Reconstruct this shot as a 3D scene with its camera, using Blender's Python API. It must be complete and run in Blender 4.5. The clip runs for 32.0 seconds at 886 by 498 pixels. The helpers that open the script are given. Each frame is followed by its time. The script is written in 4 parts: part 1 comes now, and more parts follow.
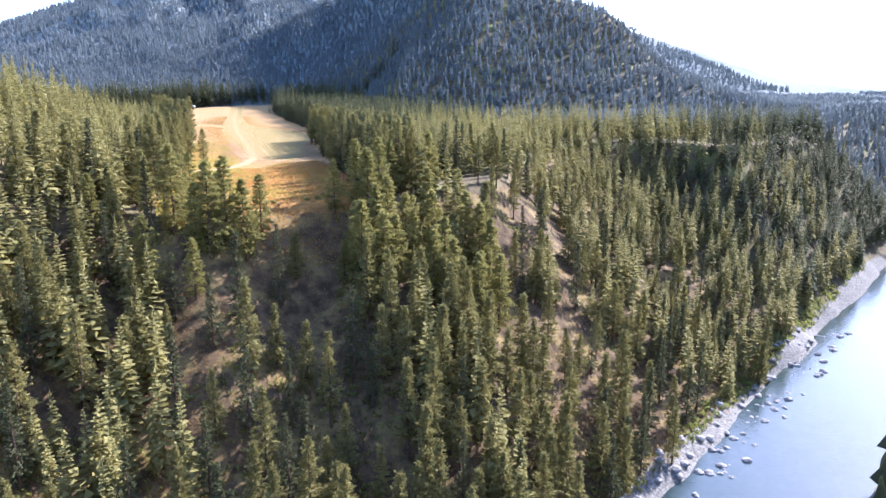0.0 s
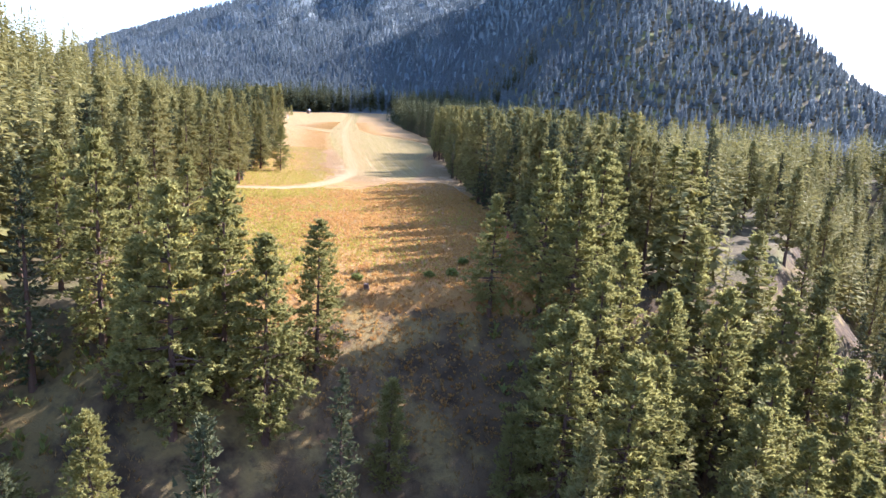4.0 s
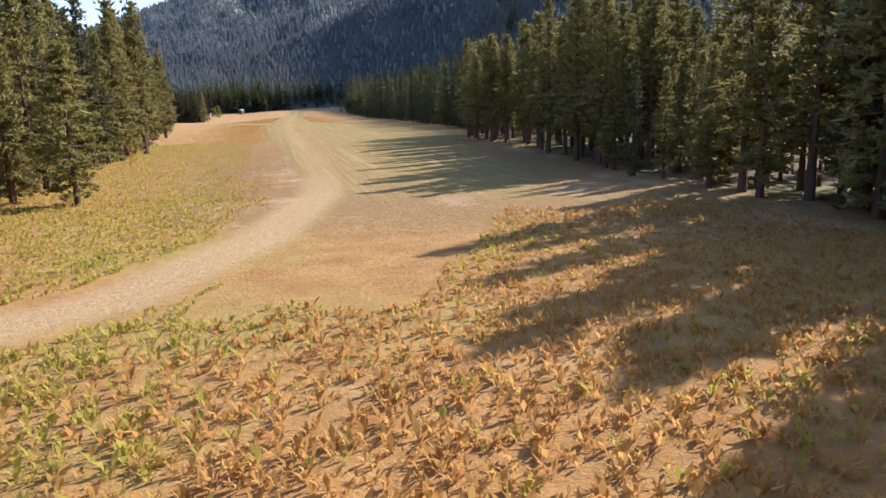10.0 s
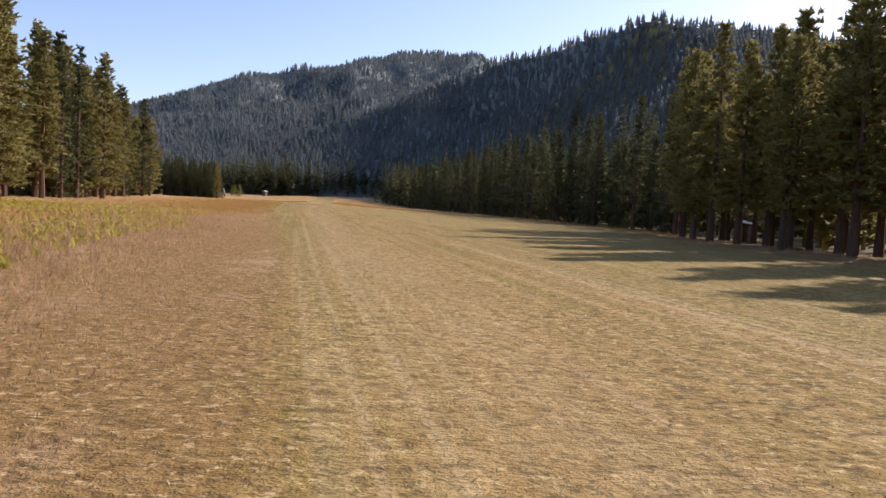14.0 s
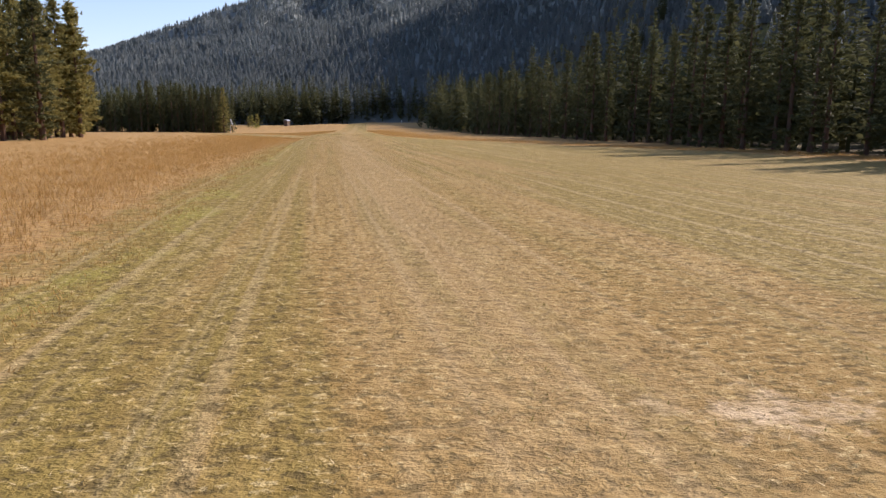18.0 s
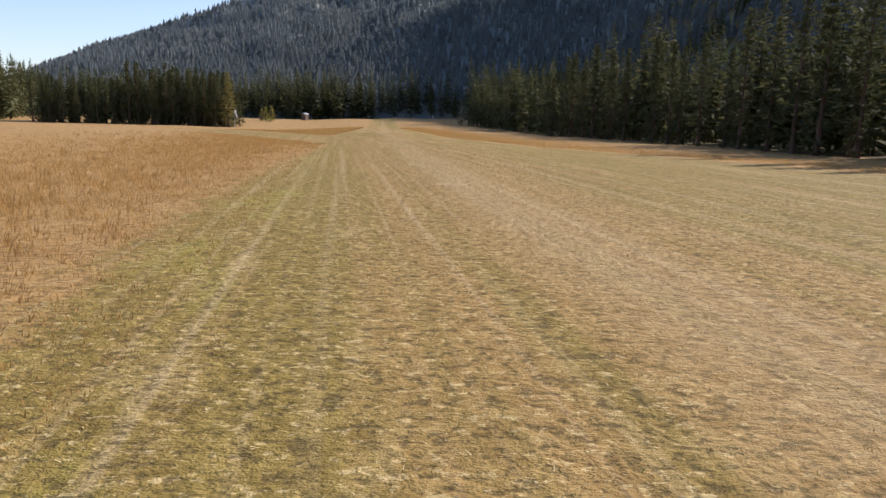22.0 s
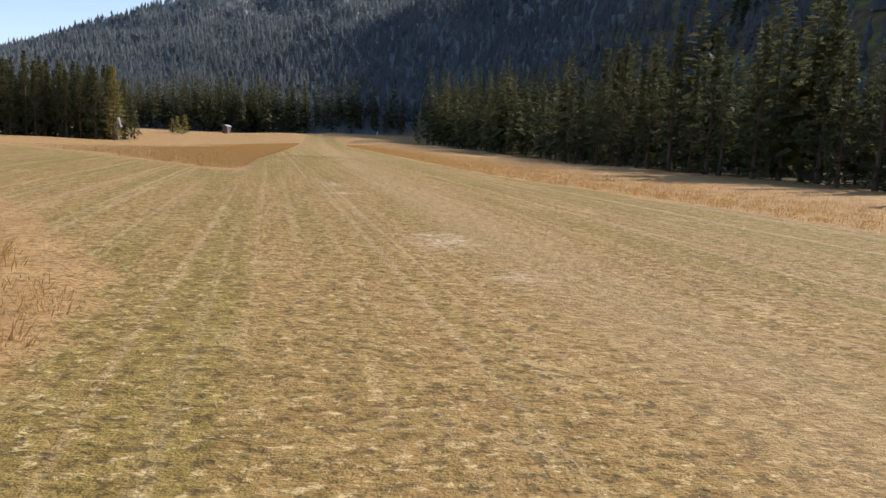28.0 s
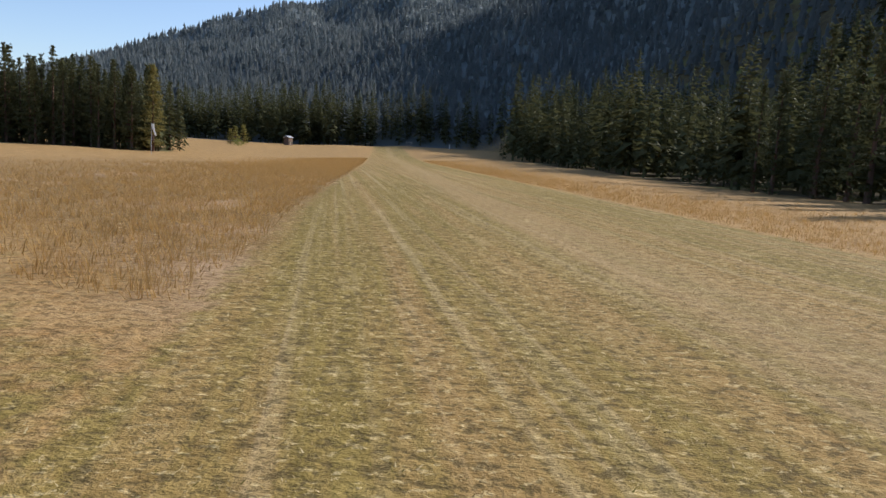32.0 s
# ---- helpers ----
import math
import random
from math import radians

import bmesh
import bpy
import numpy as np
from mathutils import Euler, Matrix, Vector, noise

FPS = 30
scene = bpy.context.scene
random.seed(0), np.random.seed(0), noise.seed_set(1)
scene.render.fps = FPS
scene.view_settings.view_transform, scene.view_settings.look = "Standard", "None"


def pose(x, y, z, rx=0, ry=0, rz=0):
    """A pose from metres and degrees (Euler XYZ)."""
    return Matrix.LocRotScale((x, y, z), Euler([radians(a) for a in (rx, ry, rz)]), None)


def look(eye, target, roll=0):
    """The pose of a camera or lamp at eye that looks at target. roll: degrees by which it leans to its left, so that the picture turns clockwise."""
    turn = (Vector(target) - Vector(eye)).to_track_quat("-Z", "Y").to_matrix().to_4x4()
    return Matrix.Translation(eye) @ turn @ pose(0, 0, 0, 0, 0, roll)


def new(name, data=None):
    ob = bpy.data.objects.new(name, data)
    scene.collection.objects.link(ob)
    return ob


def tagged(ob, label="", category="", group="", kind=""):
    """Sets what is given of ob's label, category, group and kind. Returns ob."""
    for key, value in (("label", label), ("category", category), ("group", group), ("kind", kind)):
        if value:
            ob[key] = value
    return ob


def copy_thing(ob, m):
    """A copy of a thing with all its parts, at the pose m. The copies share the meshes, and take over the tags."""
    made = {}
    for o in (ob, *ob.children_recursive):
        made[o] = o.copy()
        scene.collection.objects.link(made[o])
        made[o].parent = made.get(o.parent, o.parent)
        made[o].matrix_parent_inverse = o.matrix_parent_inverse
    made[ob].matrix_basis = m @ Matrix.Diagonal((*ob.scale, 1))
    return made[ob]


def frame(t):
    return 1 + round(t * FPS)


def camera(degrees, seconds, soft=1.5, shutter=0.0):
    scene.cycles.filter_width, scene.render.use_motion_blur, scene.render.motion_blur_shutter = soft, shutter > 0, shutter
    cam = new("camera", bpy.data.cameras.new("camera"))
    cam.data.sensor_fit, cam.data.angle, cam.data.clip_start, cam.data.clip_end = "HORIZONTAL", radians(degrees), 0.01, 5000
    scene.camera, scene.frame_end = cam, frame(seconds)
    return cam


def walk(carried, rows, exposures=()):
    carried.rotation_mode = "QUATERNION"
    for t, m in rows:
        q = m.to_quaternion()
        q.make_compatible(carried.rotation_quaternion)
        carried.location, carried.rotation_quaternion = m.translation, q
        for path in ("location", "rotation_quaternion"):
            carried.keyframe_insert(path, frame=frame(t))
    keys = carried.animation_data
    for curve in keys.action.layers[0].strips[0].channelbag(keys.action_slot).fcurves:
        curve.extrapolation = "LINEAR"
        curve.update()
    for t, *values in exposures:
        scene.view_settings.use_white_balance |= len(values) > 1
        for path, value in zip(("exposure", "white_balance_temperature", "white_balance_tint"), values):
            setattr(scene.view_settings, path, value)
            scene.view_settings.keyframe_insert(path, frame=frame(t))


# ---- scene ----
cam = camera(65.0, 32.0)
PATH = [
    (0, -21.65, -405.42, 31.53, -19.11, -13.10, -0.10),
    (0.5, -19.02, -390.53, 30.24, -17.68, -12.80, -1.60),
    (1, -16.57, -375.73, 28.96, -16.21, -12.65, -0.95),
    (1.5, -14.44, -361.22, 27.83, -14.62, -11.93, -1.33),
    (2, -12.55, -347.32, 26.71, -13.70, -11.68, -2.12),
    (2.5, -11.02, -333.94, 25.60, -12.85, -11.38, -4.07),
    (3, -9.83, -320.87, 24.58, -12.00, -11.27, -3.70),
    (3.5, -8.96, -308.10, 23.44, -10.39, -11.26, -4.08),
    (4, -8.20, -295.32, 22.28, -9.55, -11.73, -3.29),
    (4.5, -7.52, -282.54, 21.09, -9.28, -12.35, -2.08),
    (5, -6.94, -269.75, 19.89, -9.39, -12.78, -1.24),
    (5.5, -6.45, -256.94, 18.66, -9.68, -12.69, -1.51),
    (6, -6.05, -244.13, 17.41, -9.96, -11.73, -3.68),
    (6.5, -5.72, -231.44, 16.26, -10.34, -11.45, -3.92),
    (7, -5.51, -218.88, 15.05, -10.57, -11.32, -3.37),
    (7.5, -5.39, -206.25, 13.92, -11.14, -11.62, -0.68),
    (8, -5.31, -193.68, 12.89, -10.95, -12.31, -0.49),
    (8.5, -5.29, -181.32, 11.76, -11.11, -13.22, 0.03),
    (9, -5.15, -169.16, 10.50, -11.73, -13.50, 0.58),
    (9.5, -4.89, -157.28, 9.08, -13.10, -12.77, 2.31),
    (10, -4.26, -145.93, 7.78, -14.23, -11.90, 1.65),
    (10.5, -3.66, -134.53, 6.81, -14.79, -11.31, 1.11),
    (11, -3.00, -123.30, 5.82, -14.88, -10.57, 0.01),
    (11.5, -2.44, -112.18, 4.84, -15.00, -9.47, -0.10),
    (12, -1.90, -101.29, 3.78, -15.32, -6.89, -2.22),
    (12.5, -1.34, -90.58, 3.20, -15.16, -5.22, -5.00),
    (13, -0.73, -79.82, 2.77, -14.46, -5.58, -4.01),
    (13.5, -0.41, -68.50, 2.45, -13.22, -5.31, -3.36),
    (14, -0.20, -56.88, 2.04, -12.13, -3.54, -3.28),
    (14.5, -0.18, -45.33, 1.78, -11.81, -3.00, -3.81),
    (15, -0.18, -33.86, 1.83, -11.89, -3.56, -3.80),
    (15.5, -0.15, -22.48, 2.07, -12.17, -4.83, -3.35),
    (16, -0.09, -11.18, 2.37, -12.46, -6.44, -2.58),
    (16.5, 0.05, 0.00, 2.60, -12.56, -8.01, -1.60),
    (17, 0.28, 11.07, 2.63, -12.30, -9.16, -0.51),
    (17.5, 0.57, 21.96, 2.63, -10.32, -8.68, -1.31),
    (18, 0.78, 32.40, 2.64, -9.78, -9.99, -0.52),
    (18.5, 0.79, 42.23, 2.64, -9.07, -10.13, -1.87),
    (19, 0.62, 51.43, 2.60, -7.80, -10.93, -1.86),
    (19.5, 0.20, 60.12, 2.62, -7.77, -10.24, -3.14),
    (20, -0.23, 68.11, 2.61, -7.68, -10.27, -2.05),
    (20.5, -0.67, 75.56, 2.62, -7.27, -9.40, -2.28),
    (21, -1.18, 82.64, 2.61, -7.87, -8.74, -3.49),
    (21.5, -1.22, 89.40, 2.62, -8.00, -9.48, -3.17),
    (22, -1.09, 95.87, 2.62, -8.24, -10.26, -1.63),
    (22.5, -1.03, 102.11, 2.56, -8.92, -8.94, -0.98),
    (23, -1.11, 108.10, 2.55, -9.13, -8.88, -1.57),
    (23.5, -1.30, 113.96, 2.54, -8.76, -9.13, -2.09),
    (24, -1.54, 119.68, 2.57, -9.07, -7.20, -2.72),
    (24.5, -1.66, 125.30, 2.72, -9.41, -7.72, -1.55),
    (25, -1.69, 130.72, 2.64, -10.19, -8.36, -1.00),
    (25.5, -1.64, 136.02, 2.62, -11.19, -8.91, -0.95),
    (26, -1.51, 141.31, 2.62, -12.18, -9.20, -1.31),
    (26.5, -1.30, 146.66, 2.58, -12.92, -9.01, -2.04),
    (27, -1.02, 152.16, 2.58, -13.19, -8.15, -2.78),
    (27.5, -0.58, 157.53, 2.63, -13.45, -9.08, -1.80),
    (28, -0.15, 162.92, 2.61, -13.74, -8.69, -2.81),
    (28.5, 0.26, 168.42, 2.61, -14.14, -8.57, -2.70),
    (29, 0.65, 173.97, 2.56, -13.31, -8.73, -2.48),
    (29.5, 0.90, 179.76, 2.62, -11.45, -8.57, -3.36),
    (30, 0.91, 185.54, 2.67, -9.54, -7.20, -4.15),
    (30.5, 0.89, 190.91, 2.65, -8.11, -8.34, -3.02),
    (31, 0.81, 195.78, 2.55, -7.98, -8.09, -3.09),
    (31.5, 0.45, 200.50, 2.60, -8.55, -7.89, -3.09),
    (32, 0.02, 205.15, 2.61, -8.72, -7.84, -3.53),
]
walk(cam, [(t, pose(x, y, z, 90 + pitch, roll, yaw)) for t, x, y, z, yaw, pitch, roll in PATH],
     exposures=[(0, 1.82, 5150, 24), (3, 1.8, 5200, 24), (6, 1.62, 5300, 21), (9, 1.12, 5600, 21), (11, 0.66, 5950, 22), (13, 0.37, 6250, 24), (17, 0.38, 6300, 23), (20, 0.38, 6250, 21), (24, 0.28, 6050, 20), (27, 0.3, 6150, 20), (29, 0.4, 6100, 20), (31, 0.22, 6050, 19), (32, 0.1, 5900, 14)])

# ---- sky and sun ----
SUN_AZ, SUN_EL = 64.0, 33.0          # degrees to the right of the runway's heading, and above the horizon
world = bpy.data.worlds.new("sky")
scene.world = world
world.use_nodes = True
wn = world.node_tree.nodes
sky = wn.new("ShaderNodeTexSky")
sky.sky_type = "NISHITA"
sky.sun_disc = False
sky.sun_elevation, sky.sun_rotation = radians(SUN_EL), radians(SUN_AZ)
sky.altitude, sky.air_density, sky.dust_density, sky.ozone_density = 900, 1.0, 1.6, 1.0
wn["Background"].inputs["Strength"].default_value = 0.15
world.node_tree.links.new(sky.outputs[0], wn["Background"].inputs["Color"])
sun = new("sun", bpy.data.lights.new("sun", "SUN"))
sun.data.energy, sun.data.angle, sun.data.color = 4.8, radians(0.6), (1.0, 0.93, 0.82)
sa, se = radians(SUN_AZ), radians(SUN_EL)
sun.matrix_world = look((300 * math.sin(sa), 300 * math.cos(sa), 300 * math.tan(se)), (0, 0, 0))

# ---- materials ----


class Nodes:
    """A small helper to wire a node material."""

    def __init__(self, name):
        self.m = bpy.data.materials.new(name)
        self.m.use_nodes = True
        self.t = self.m.node_tree
        self.b = self.t.nodes["Principled BSDF"]

    def add(self, kind, **inputs):
        n = self.t.nodes.new(kind)
        for key, v in inputs.items():
            self.set(n, key, v)
        return n

    def set(self, n, key, v):
        s = n.inputs[int(key[1:])] if key[0] == "i" and key[1:].isdigit() else n.inputs[key.replace("_", " ")]
        if hasattr(v, "is_linked"):
            self.t.links.new(v, s)
        else:
            s.default_value = v

    def place(self):
        return self.add("ShaderNodeNewGeometry").outputs["Position"]

    def noise(self, scale, detail=4, rough=0.6, stretch=(1, 1, 1)):
        mp = self.add("ShaderNodeMapping", Vector=self.place(), Scale=stretch)
        return self.add("ShaderNodeTexNoise", Vector=mp.outputs[0], Scale=scale, Detail=detail, Roughness=rough).outputs["Fac"]

    def ramp(self, fac, lo, hi):
        r = self.add("ShaderNodeMapRange", Value=fac, i1=lo, i2=hi)
        return r.outputs[0]

    def mix(self, fac, a, b):
        n = self.t.nodes.new("ShaderNodeMix")
        n.data_type = "RGBA"
        for k, v in ((0, fac), (6, a), (7, b)):
            if hasattr(v, "is_linked"):
                self.t.links.new(v, n.inputs[k])
            else:
                n.inputs[k].default_value = v if k == 0 else (*v, 1)
        return n.outputs[2]

    def math(self, op, a, b=0.0):
        n = self.t.nodes.new("ShaderNodeMath")
        n.operation = op
        for k, v in ((0, a), (1, b)):
            if hasattr(v, "is_linked"):
                self.t.links.new(v, n.inputs[k])
            else:
                n.inputs[k].default_value = v
        return n.outputs[0]

    def attr(self, name):
        n = self.t.nodes.new("ShaderNodeAttribute")
        n.attribute_name = name
        return n.outputs["Fac"]

    def bump(self, height, strength, distance):
        n = self.add("ShaderNodeBump", Height=height, Strength=strength, Distance=distance)
        self.t.links.new(n.outputs[0], self.b.inputs["Normal"])

    def done(self, colour, rough=0.8, metal=0.0, spec=0.3):
        self.set(self.b, "Base Color", colour if hasattr(colour, "is_linked") else (*colour, 1))
        self.set(self.b, "Roughness", rough)
        self.set(self.b, "Metallic", metal)
        self.set(self.b, "Specular IOR Level", spec)
        return self.m


def foliage(name, dark, light, tip, through_light=0.35, grain=0.5):
    """Needles or leaves: colour by tree, by clump and by height of the noise, some light through them."""
    n = Nodes(name)
    rnd = n.add("ShaderNodeObjectInfo").outputs["Random"]
    isl = n.add("ShaderNodeNewGeometry").outputs["Random Per Island"]
    c = n.mix(n.ramp(n.noise(grain, 3), 0.35, 0.68), dark, light)
    c = n.mix(n.math("MULTIPLY", isl, 0.55), c, tip)
    c = n.mix(n.math("MULTIPLY", rnd, 0.35), c, dark)
    n.done(c, 0.8, spec=0.1)
    tr = n.add("ShaderNodeBsdfTranslucent", Color=c)
    sh = n.add("ShaderNodeMixShader", i0=through_light, i1=n.b.outputs[0], i2=tr.outputs[0])
    n.t.links.new(sh.outputs[0], n.t.nodes["Material Output"].inputs["Surface"])
    return n.m


M_PINE = foliage("pine_needles", (0.150, 0.140, 0.046), (0.325, 0.285, 0.092), (0.54, 0.455, 0.165), 0.38)
# brighter copy of the pine needles, with sunlight put into the colour
M_PINE_SUNLIT = foliage("sunlit_pine_needles", (0.215, 0.205, 0.062), (0.400, 0.355, 0.105), (0.62, 0.54, 0.185), 0.55)
# fir colour, also used as a shaded copy of the pine needles
M_FIR_SHADED = foliage("fir_and_shaded_needles", (0.074, 0.080, 0.038), (0.130, 0.132, 0.056), (0.200, 0.190, 0.080), 0.30)
# far forest: haze painted into the needles as a pale blue-grey tint
M_FAR_HAZED = foliage("hazed_far_needles", (0.242, 0.262, 0.254), (0.335, 0.358, 0.345), (0.315, 0.338, 0.328), 0.75, 0.016)
M_BUSH = foliage("bush_leaves", (0.20, 0.22, 0.055), (0.34, 0.35, 0.09), (0.45, 0.42, 0.13), 0.55)
M_FERN = foliage("bracken", (0.46, 0.220, 0.066), (0.58, 0.330, 0.094), (0.69, 0.49, 0.148), 0.52)
M_FERN_GREEN = foliage("green_bracken", (0.37, 0.315, 0.050), (0.51, 0.425, 0.080), (0.63, 0.53, 0.13), 0.52)
M_TALL = foliage("dry_tall_grass", (0.35, 0.195, 0.058), (0.46, 0.275, 0.090), (0.58, 0.395, 0.150), 0.45)
M_BROWN = foliage("brown_meadow_grass", (0.36, 0.215, 0.100), (0.50, 0.320, 0.165), (0.66, 0.47, 0.285), 0.6)


def cut_grass():
    """Cut blades and straw: each one olive, tan or bleached."""
    n = Nodes("mown_grass")
    isl = n.add("ShaderNodeNewGeometry").outputs["Random Per Island"]
    c = n.mix(n.ramp(isl, 0.25, 0.45), (0.150, 0.115, 0.024), (0.34, 0.225, 0.075))
    c = n.mix(n.ramp(isl, 0.62, 0.9), c, (0.70, 0.54, 0.27))
    c = n.mix(n.math("MULTIPLY", n.ramp(n.noise(0.35, 4, 0.6, (1, 0.4, 1)), 0.48, 0.62), 0.5), c, (0.20, 0.165, 0.035))
    return n.done(c, 0.85, spec=0.15)


M_SHORT = cut_grass()


def bark():
    n = Nodes("pine_bark")
    c = n.mix(n.noise(3.0, 5, 0.7, (1, 1, 0.25)), (0.055, 0.040, 0.032), (0.22, 0.13, 0.085))
    n.bump(n.noise(6.0, 5, 0.7, (1, 1, 0.25)), 0.8, 0.05)
    return n.done(c, 0.95, spec=0.1)


M_BARK = bark()


def ground_material():
    n = Nodes("meadow_ground")
    fine = n.noise(2.6, 8, 0.72)
    mid = n.noise(0.35, 5, 0.62)
    wide = n.noise(0.055, 4, 0.55)
    streak = n.noise(1.0, 4, 0.6, (0.9, 0.03, 1))
    # mown strip: straw, tan and a little green, drawn out along the mowing
    tuft = n.noise(6.2, 4, 0.70, (0.75, 1, 1))
    fleck = n.noise(7.0, 5, 0.74, (0.7, 1, 1))
    mown = n.mix(n.ramp(fine, 0.36, 0.66), (0.255, 0.155, 0.046), (0.425, 0.280, 0.100))
    olive = n.mix(n.ramp(fine, 0.38, 0.64), (0.178, 0.126, 0.029), (0.318, 0.232, 0.062))
    mown = n.mix(n.math("MULTIPLY", n.ramp(n.noise(0.22, 5, 0.7, (1, 0.5, 1)), 0.48, 0.66), 0.6), mown, n.mix(fine, (0.20, 0.125, 0.040), (0.34, 0.215, 0.075)))
    mown = n.mix(n.math("MULTIPLY", n.ramp(n.math("ADD", streak, n.math("MULTIPLY", n.attr("lush"), 0.23)), 0.50, 0.68), 0.9), mown, olive)
    mown = n.mix(n.math("MULTIPLY", n.ramp(n.math("MULTIPLY", n.noise(0.45, 4, 0.6, (1, 0.5, 1)), n.attr("green")), 0.50, 0.62), 0.6), mown, n.mix(fine, (0.24, 0.22, 0.035), (0.36, 0.31, 0.07)))
    mown = n.mix(n.math("MULTIPLY", n.ramp(n.noise(0.8, 6, 0.7, (1, 0.35, 1)), 0.56, 0.72), 0.7), mown, (0.50, 0.365, 0.155))
    mown = n.mix(n.math("MULTIPLY", n.ramp(n.noise(1.0, 3, 0.6, (2.4, 0.012, 1)), 0.52, 0.68), 0.33), mown, (0.60, 0.45, 0.25))
    mown = n.mix(n.math("MULTIPLY", n.ramp(fleck, 0.56, 0.61), 0.7), mown, (0.62, 0.470, 0.215))
    mown = n.mix(n.ramp(n.math("ADD", n.attr("bare"), n.math("MULTIPLY", n.math("SUBTRACT", n.noise(1.7, 6, 0.75), 0.5), 1.9)), 0.45, 1.0), mown, (0.66, 0.50, 0.31))
    # dark gaps: the shade between tufts painted into the colour
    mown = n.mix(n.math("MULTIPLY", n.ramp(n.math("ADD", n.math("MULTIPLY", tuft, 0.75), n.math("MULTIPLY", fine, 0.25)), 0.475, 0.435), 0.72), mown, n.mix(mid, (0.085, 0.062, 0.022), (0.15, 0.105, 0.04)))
    # standing dry grass
    tall = n.mix(n.ramp(mid, 0.36, 0.64), (0.34, 0.190, 0.062), (0.47, 0.285, 0.105))
    tall = n.mix(n.ramp(fine, 0.42, 0.75), tall, (0.51, 0.345, 0.15))
    tall = n.mix(n.math("MULTIPLY", n.attr("brown"), 0.85), tall, n.mix(n.ramp(fine, 0.36, 0.64), (0.185, 0.110, 0.035), (0.31, 0.192, 0.070)))
    tall = n.mix(n.math("MULTIPLY", n.math("MULTIPLY", n.attr("brown"), n.ramp(n.noise(0.16, 5, 0.65, (1, 0.6, 1)), 0.53, 0.66)), 0.8), tall, n.mix(fine, (0.42, 0.265, 0.135), (0.60, 0.415, 0.245)))
    # painted shade again, between the clumps of standing grass
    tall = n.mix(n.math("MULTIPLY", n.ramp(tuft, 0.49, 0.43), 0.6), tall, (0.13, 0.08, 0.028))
    tall = n.mix(n.math("MULTIPLY", n.ramp(fleck, 0.56, 0.62), n.attr("brown")), tall, (0.50, 0.35, 0.17))
    # bracken ground
    fern = n.mix(n.ramp(mid, 0.34, 0.62), (0.310, 0.158, 0.050), (0.420, 0.240, 0.077))
    fern = n.mix(n.math("MULTIPLY", n.ramp(wide, 0.52, 0.66), 0.6), fern, (0.33, 0.27, 0.07))
    fern = n.mix(n.math("MULTIPLY", n.ramp(n.noise(0.5, 5, 0.7), 0.62, 0.74), 0.6), fern, (0.50, 0.37, 0.21))
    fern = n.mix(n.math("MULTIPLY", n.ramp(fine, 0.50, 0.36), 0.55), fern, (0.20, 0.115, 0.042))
    # wood floor: needles, dry grass, shadowed green
    wood = n.mix(n.ramp(mid, 0.36, 0.62), (0.085, 0.062, 0.033), (0.17, 0.13, 0.06))
    wood = n.mix(n.ramp(wide, 0.52, 0.66), wood, (0.20, 0.19, 0.06))
    bank = n.mix(n.ramp(mid, 0.38, 0.62), (0.068, 0.044, 0.023), (0.165, 0.108, 0.052))
    bank = n.mix(n.ramp(n.noise(0.11, 5, 0.65), 0.50, 0.60), bank, n.mix(fine, (0.20, 0.140, 0.050), (0.30, 0.210, 0.080)))
    bank = n.mix(n.math("MULTIPLY", n.ramp(n.noise(0.8, 5, 0.7), 0.52, 0.66), 0.6), bank, (0.075, 0.060, 0.034))
    road = n.mix(n.ramp(fine, 0.35, 0.7), (0.36, 0.238, 0.105), (0.50, 0.355, 0.175))
    gravel = n.mix(n.ramp(n.noise(1.2, 6, 0.75), 0.4, 0.62), (0.11, 0.10, 0.08), (0.34, 0.31, 0.26))
    # distant slopes: haze painted in as a pale grey-green ground
    hazy_hill = n.mix(n.ramp(n.noise(0.02, 5, 0.6), 0.45, 0.66), (0.135, 0.155, 0.148), (0.185, 0.195, 0.172))

    def edge(name, amount=0.5):
        a = n.attr(name)
        j = n.math("MULTIPLY", n.math("SUBTRACT", n.noise(0.9, 5, 0.65), 0.5), amount)
        return n.ramp(n.math("ADD", a, j), 0.38, 0.62)

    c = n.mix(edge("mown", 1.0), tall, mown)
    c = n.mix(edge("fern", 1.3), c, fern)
    c = n.mix(n.math("MULTIPLY", n.ramp(n.math("ADD", n.attr("road"), n.math("MULTIPLY", n.math("SUBTRACT", n.noise(1.5, 5, 0.7), 0.5), 0.7)), 0.1, 0.9), 0.9), c, road)
    c = n.mix(edge("wood", 0.8), c, wood)
    c = n.mix(edge("bank", 0.8), c, bank)
    c = n.mix(edge("gravel", 0.5), c, gravel)
    c = n.mix(edge("hazy_hill", 0.5), c, hazy_hill)
    n.bump(n.math("ADD", n.math("MULTIPLY", fine, 0.5), tuft), 0.7, 0.14)
    return n.done(c, 0.95, spec=0.12)


M_GROUND = ground_material()


def plain(name, a, b, scale=3.0, rough=0.7, metal=0.0, bump=0.2):
    n = Nodes(name)
    f = n.noise(scale, 5, 0.65)
    n.bump(n.noise(scale * 4, 4, 0.6), bump, 0.02)
    return n.done(n.mix(n.ramp(f, 0.35, 0.65), a, b), rough, metal)


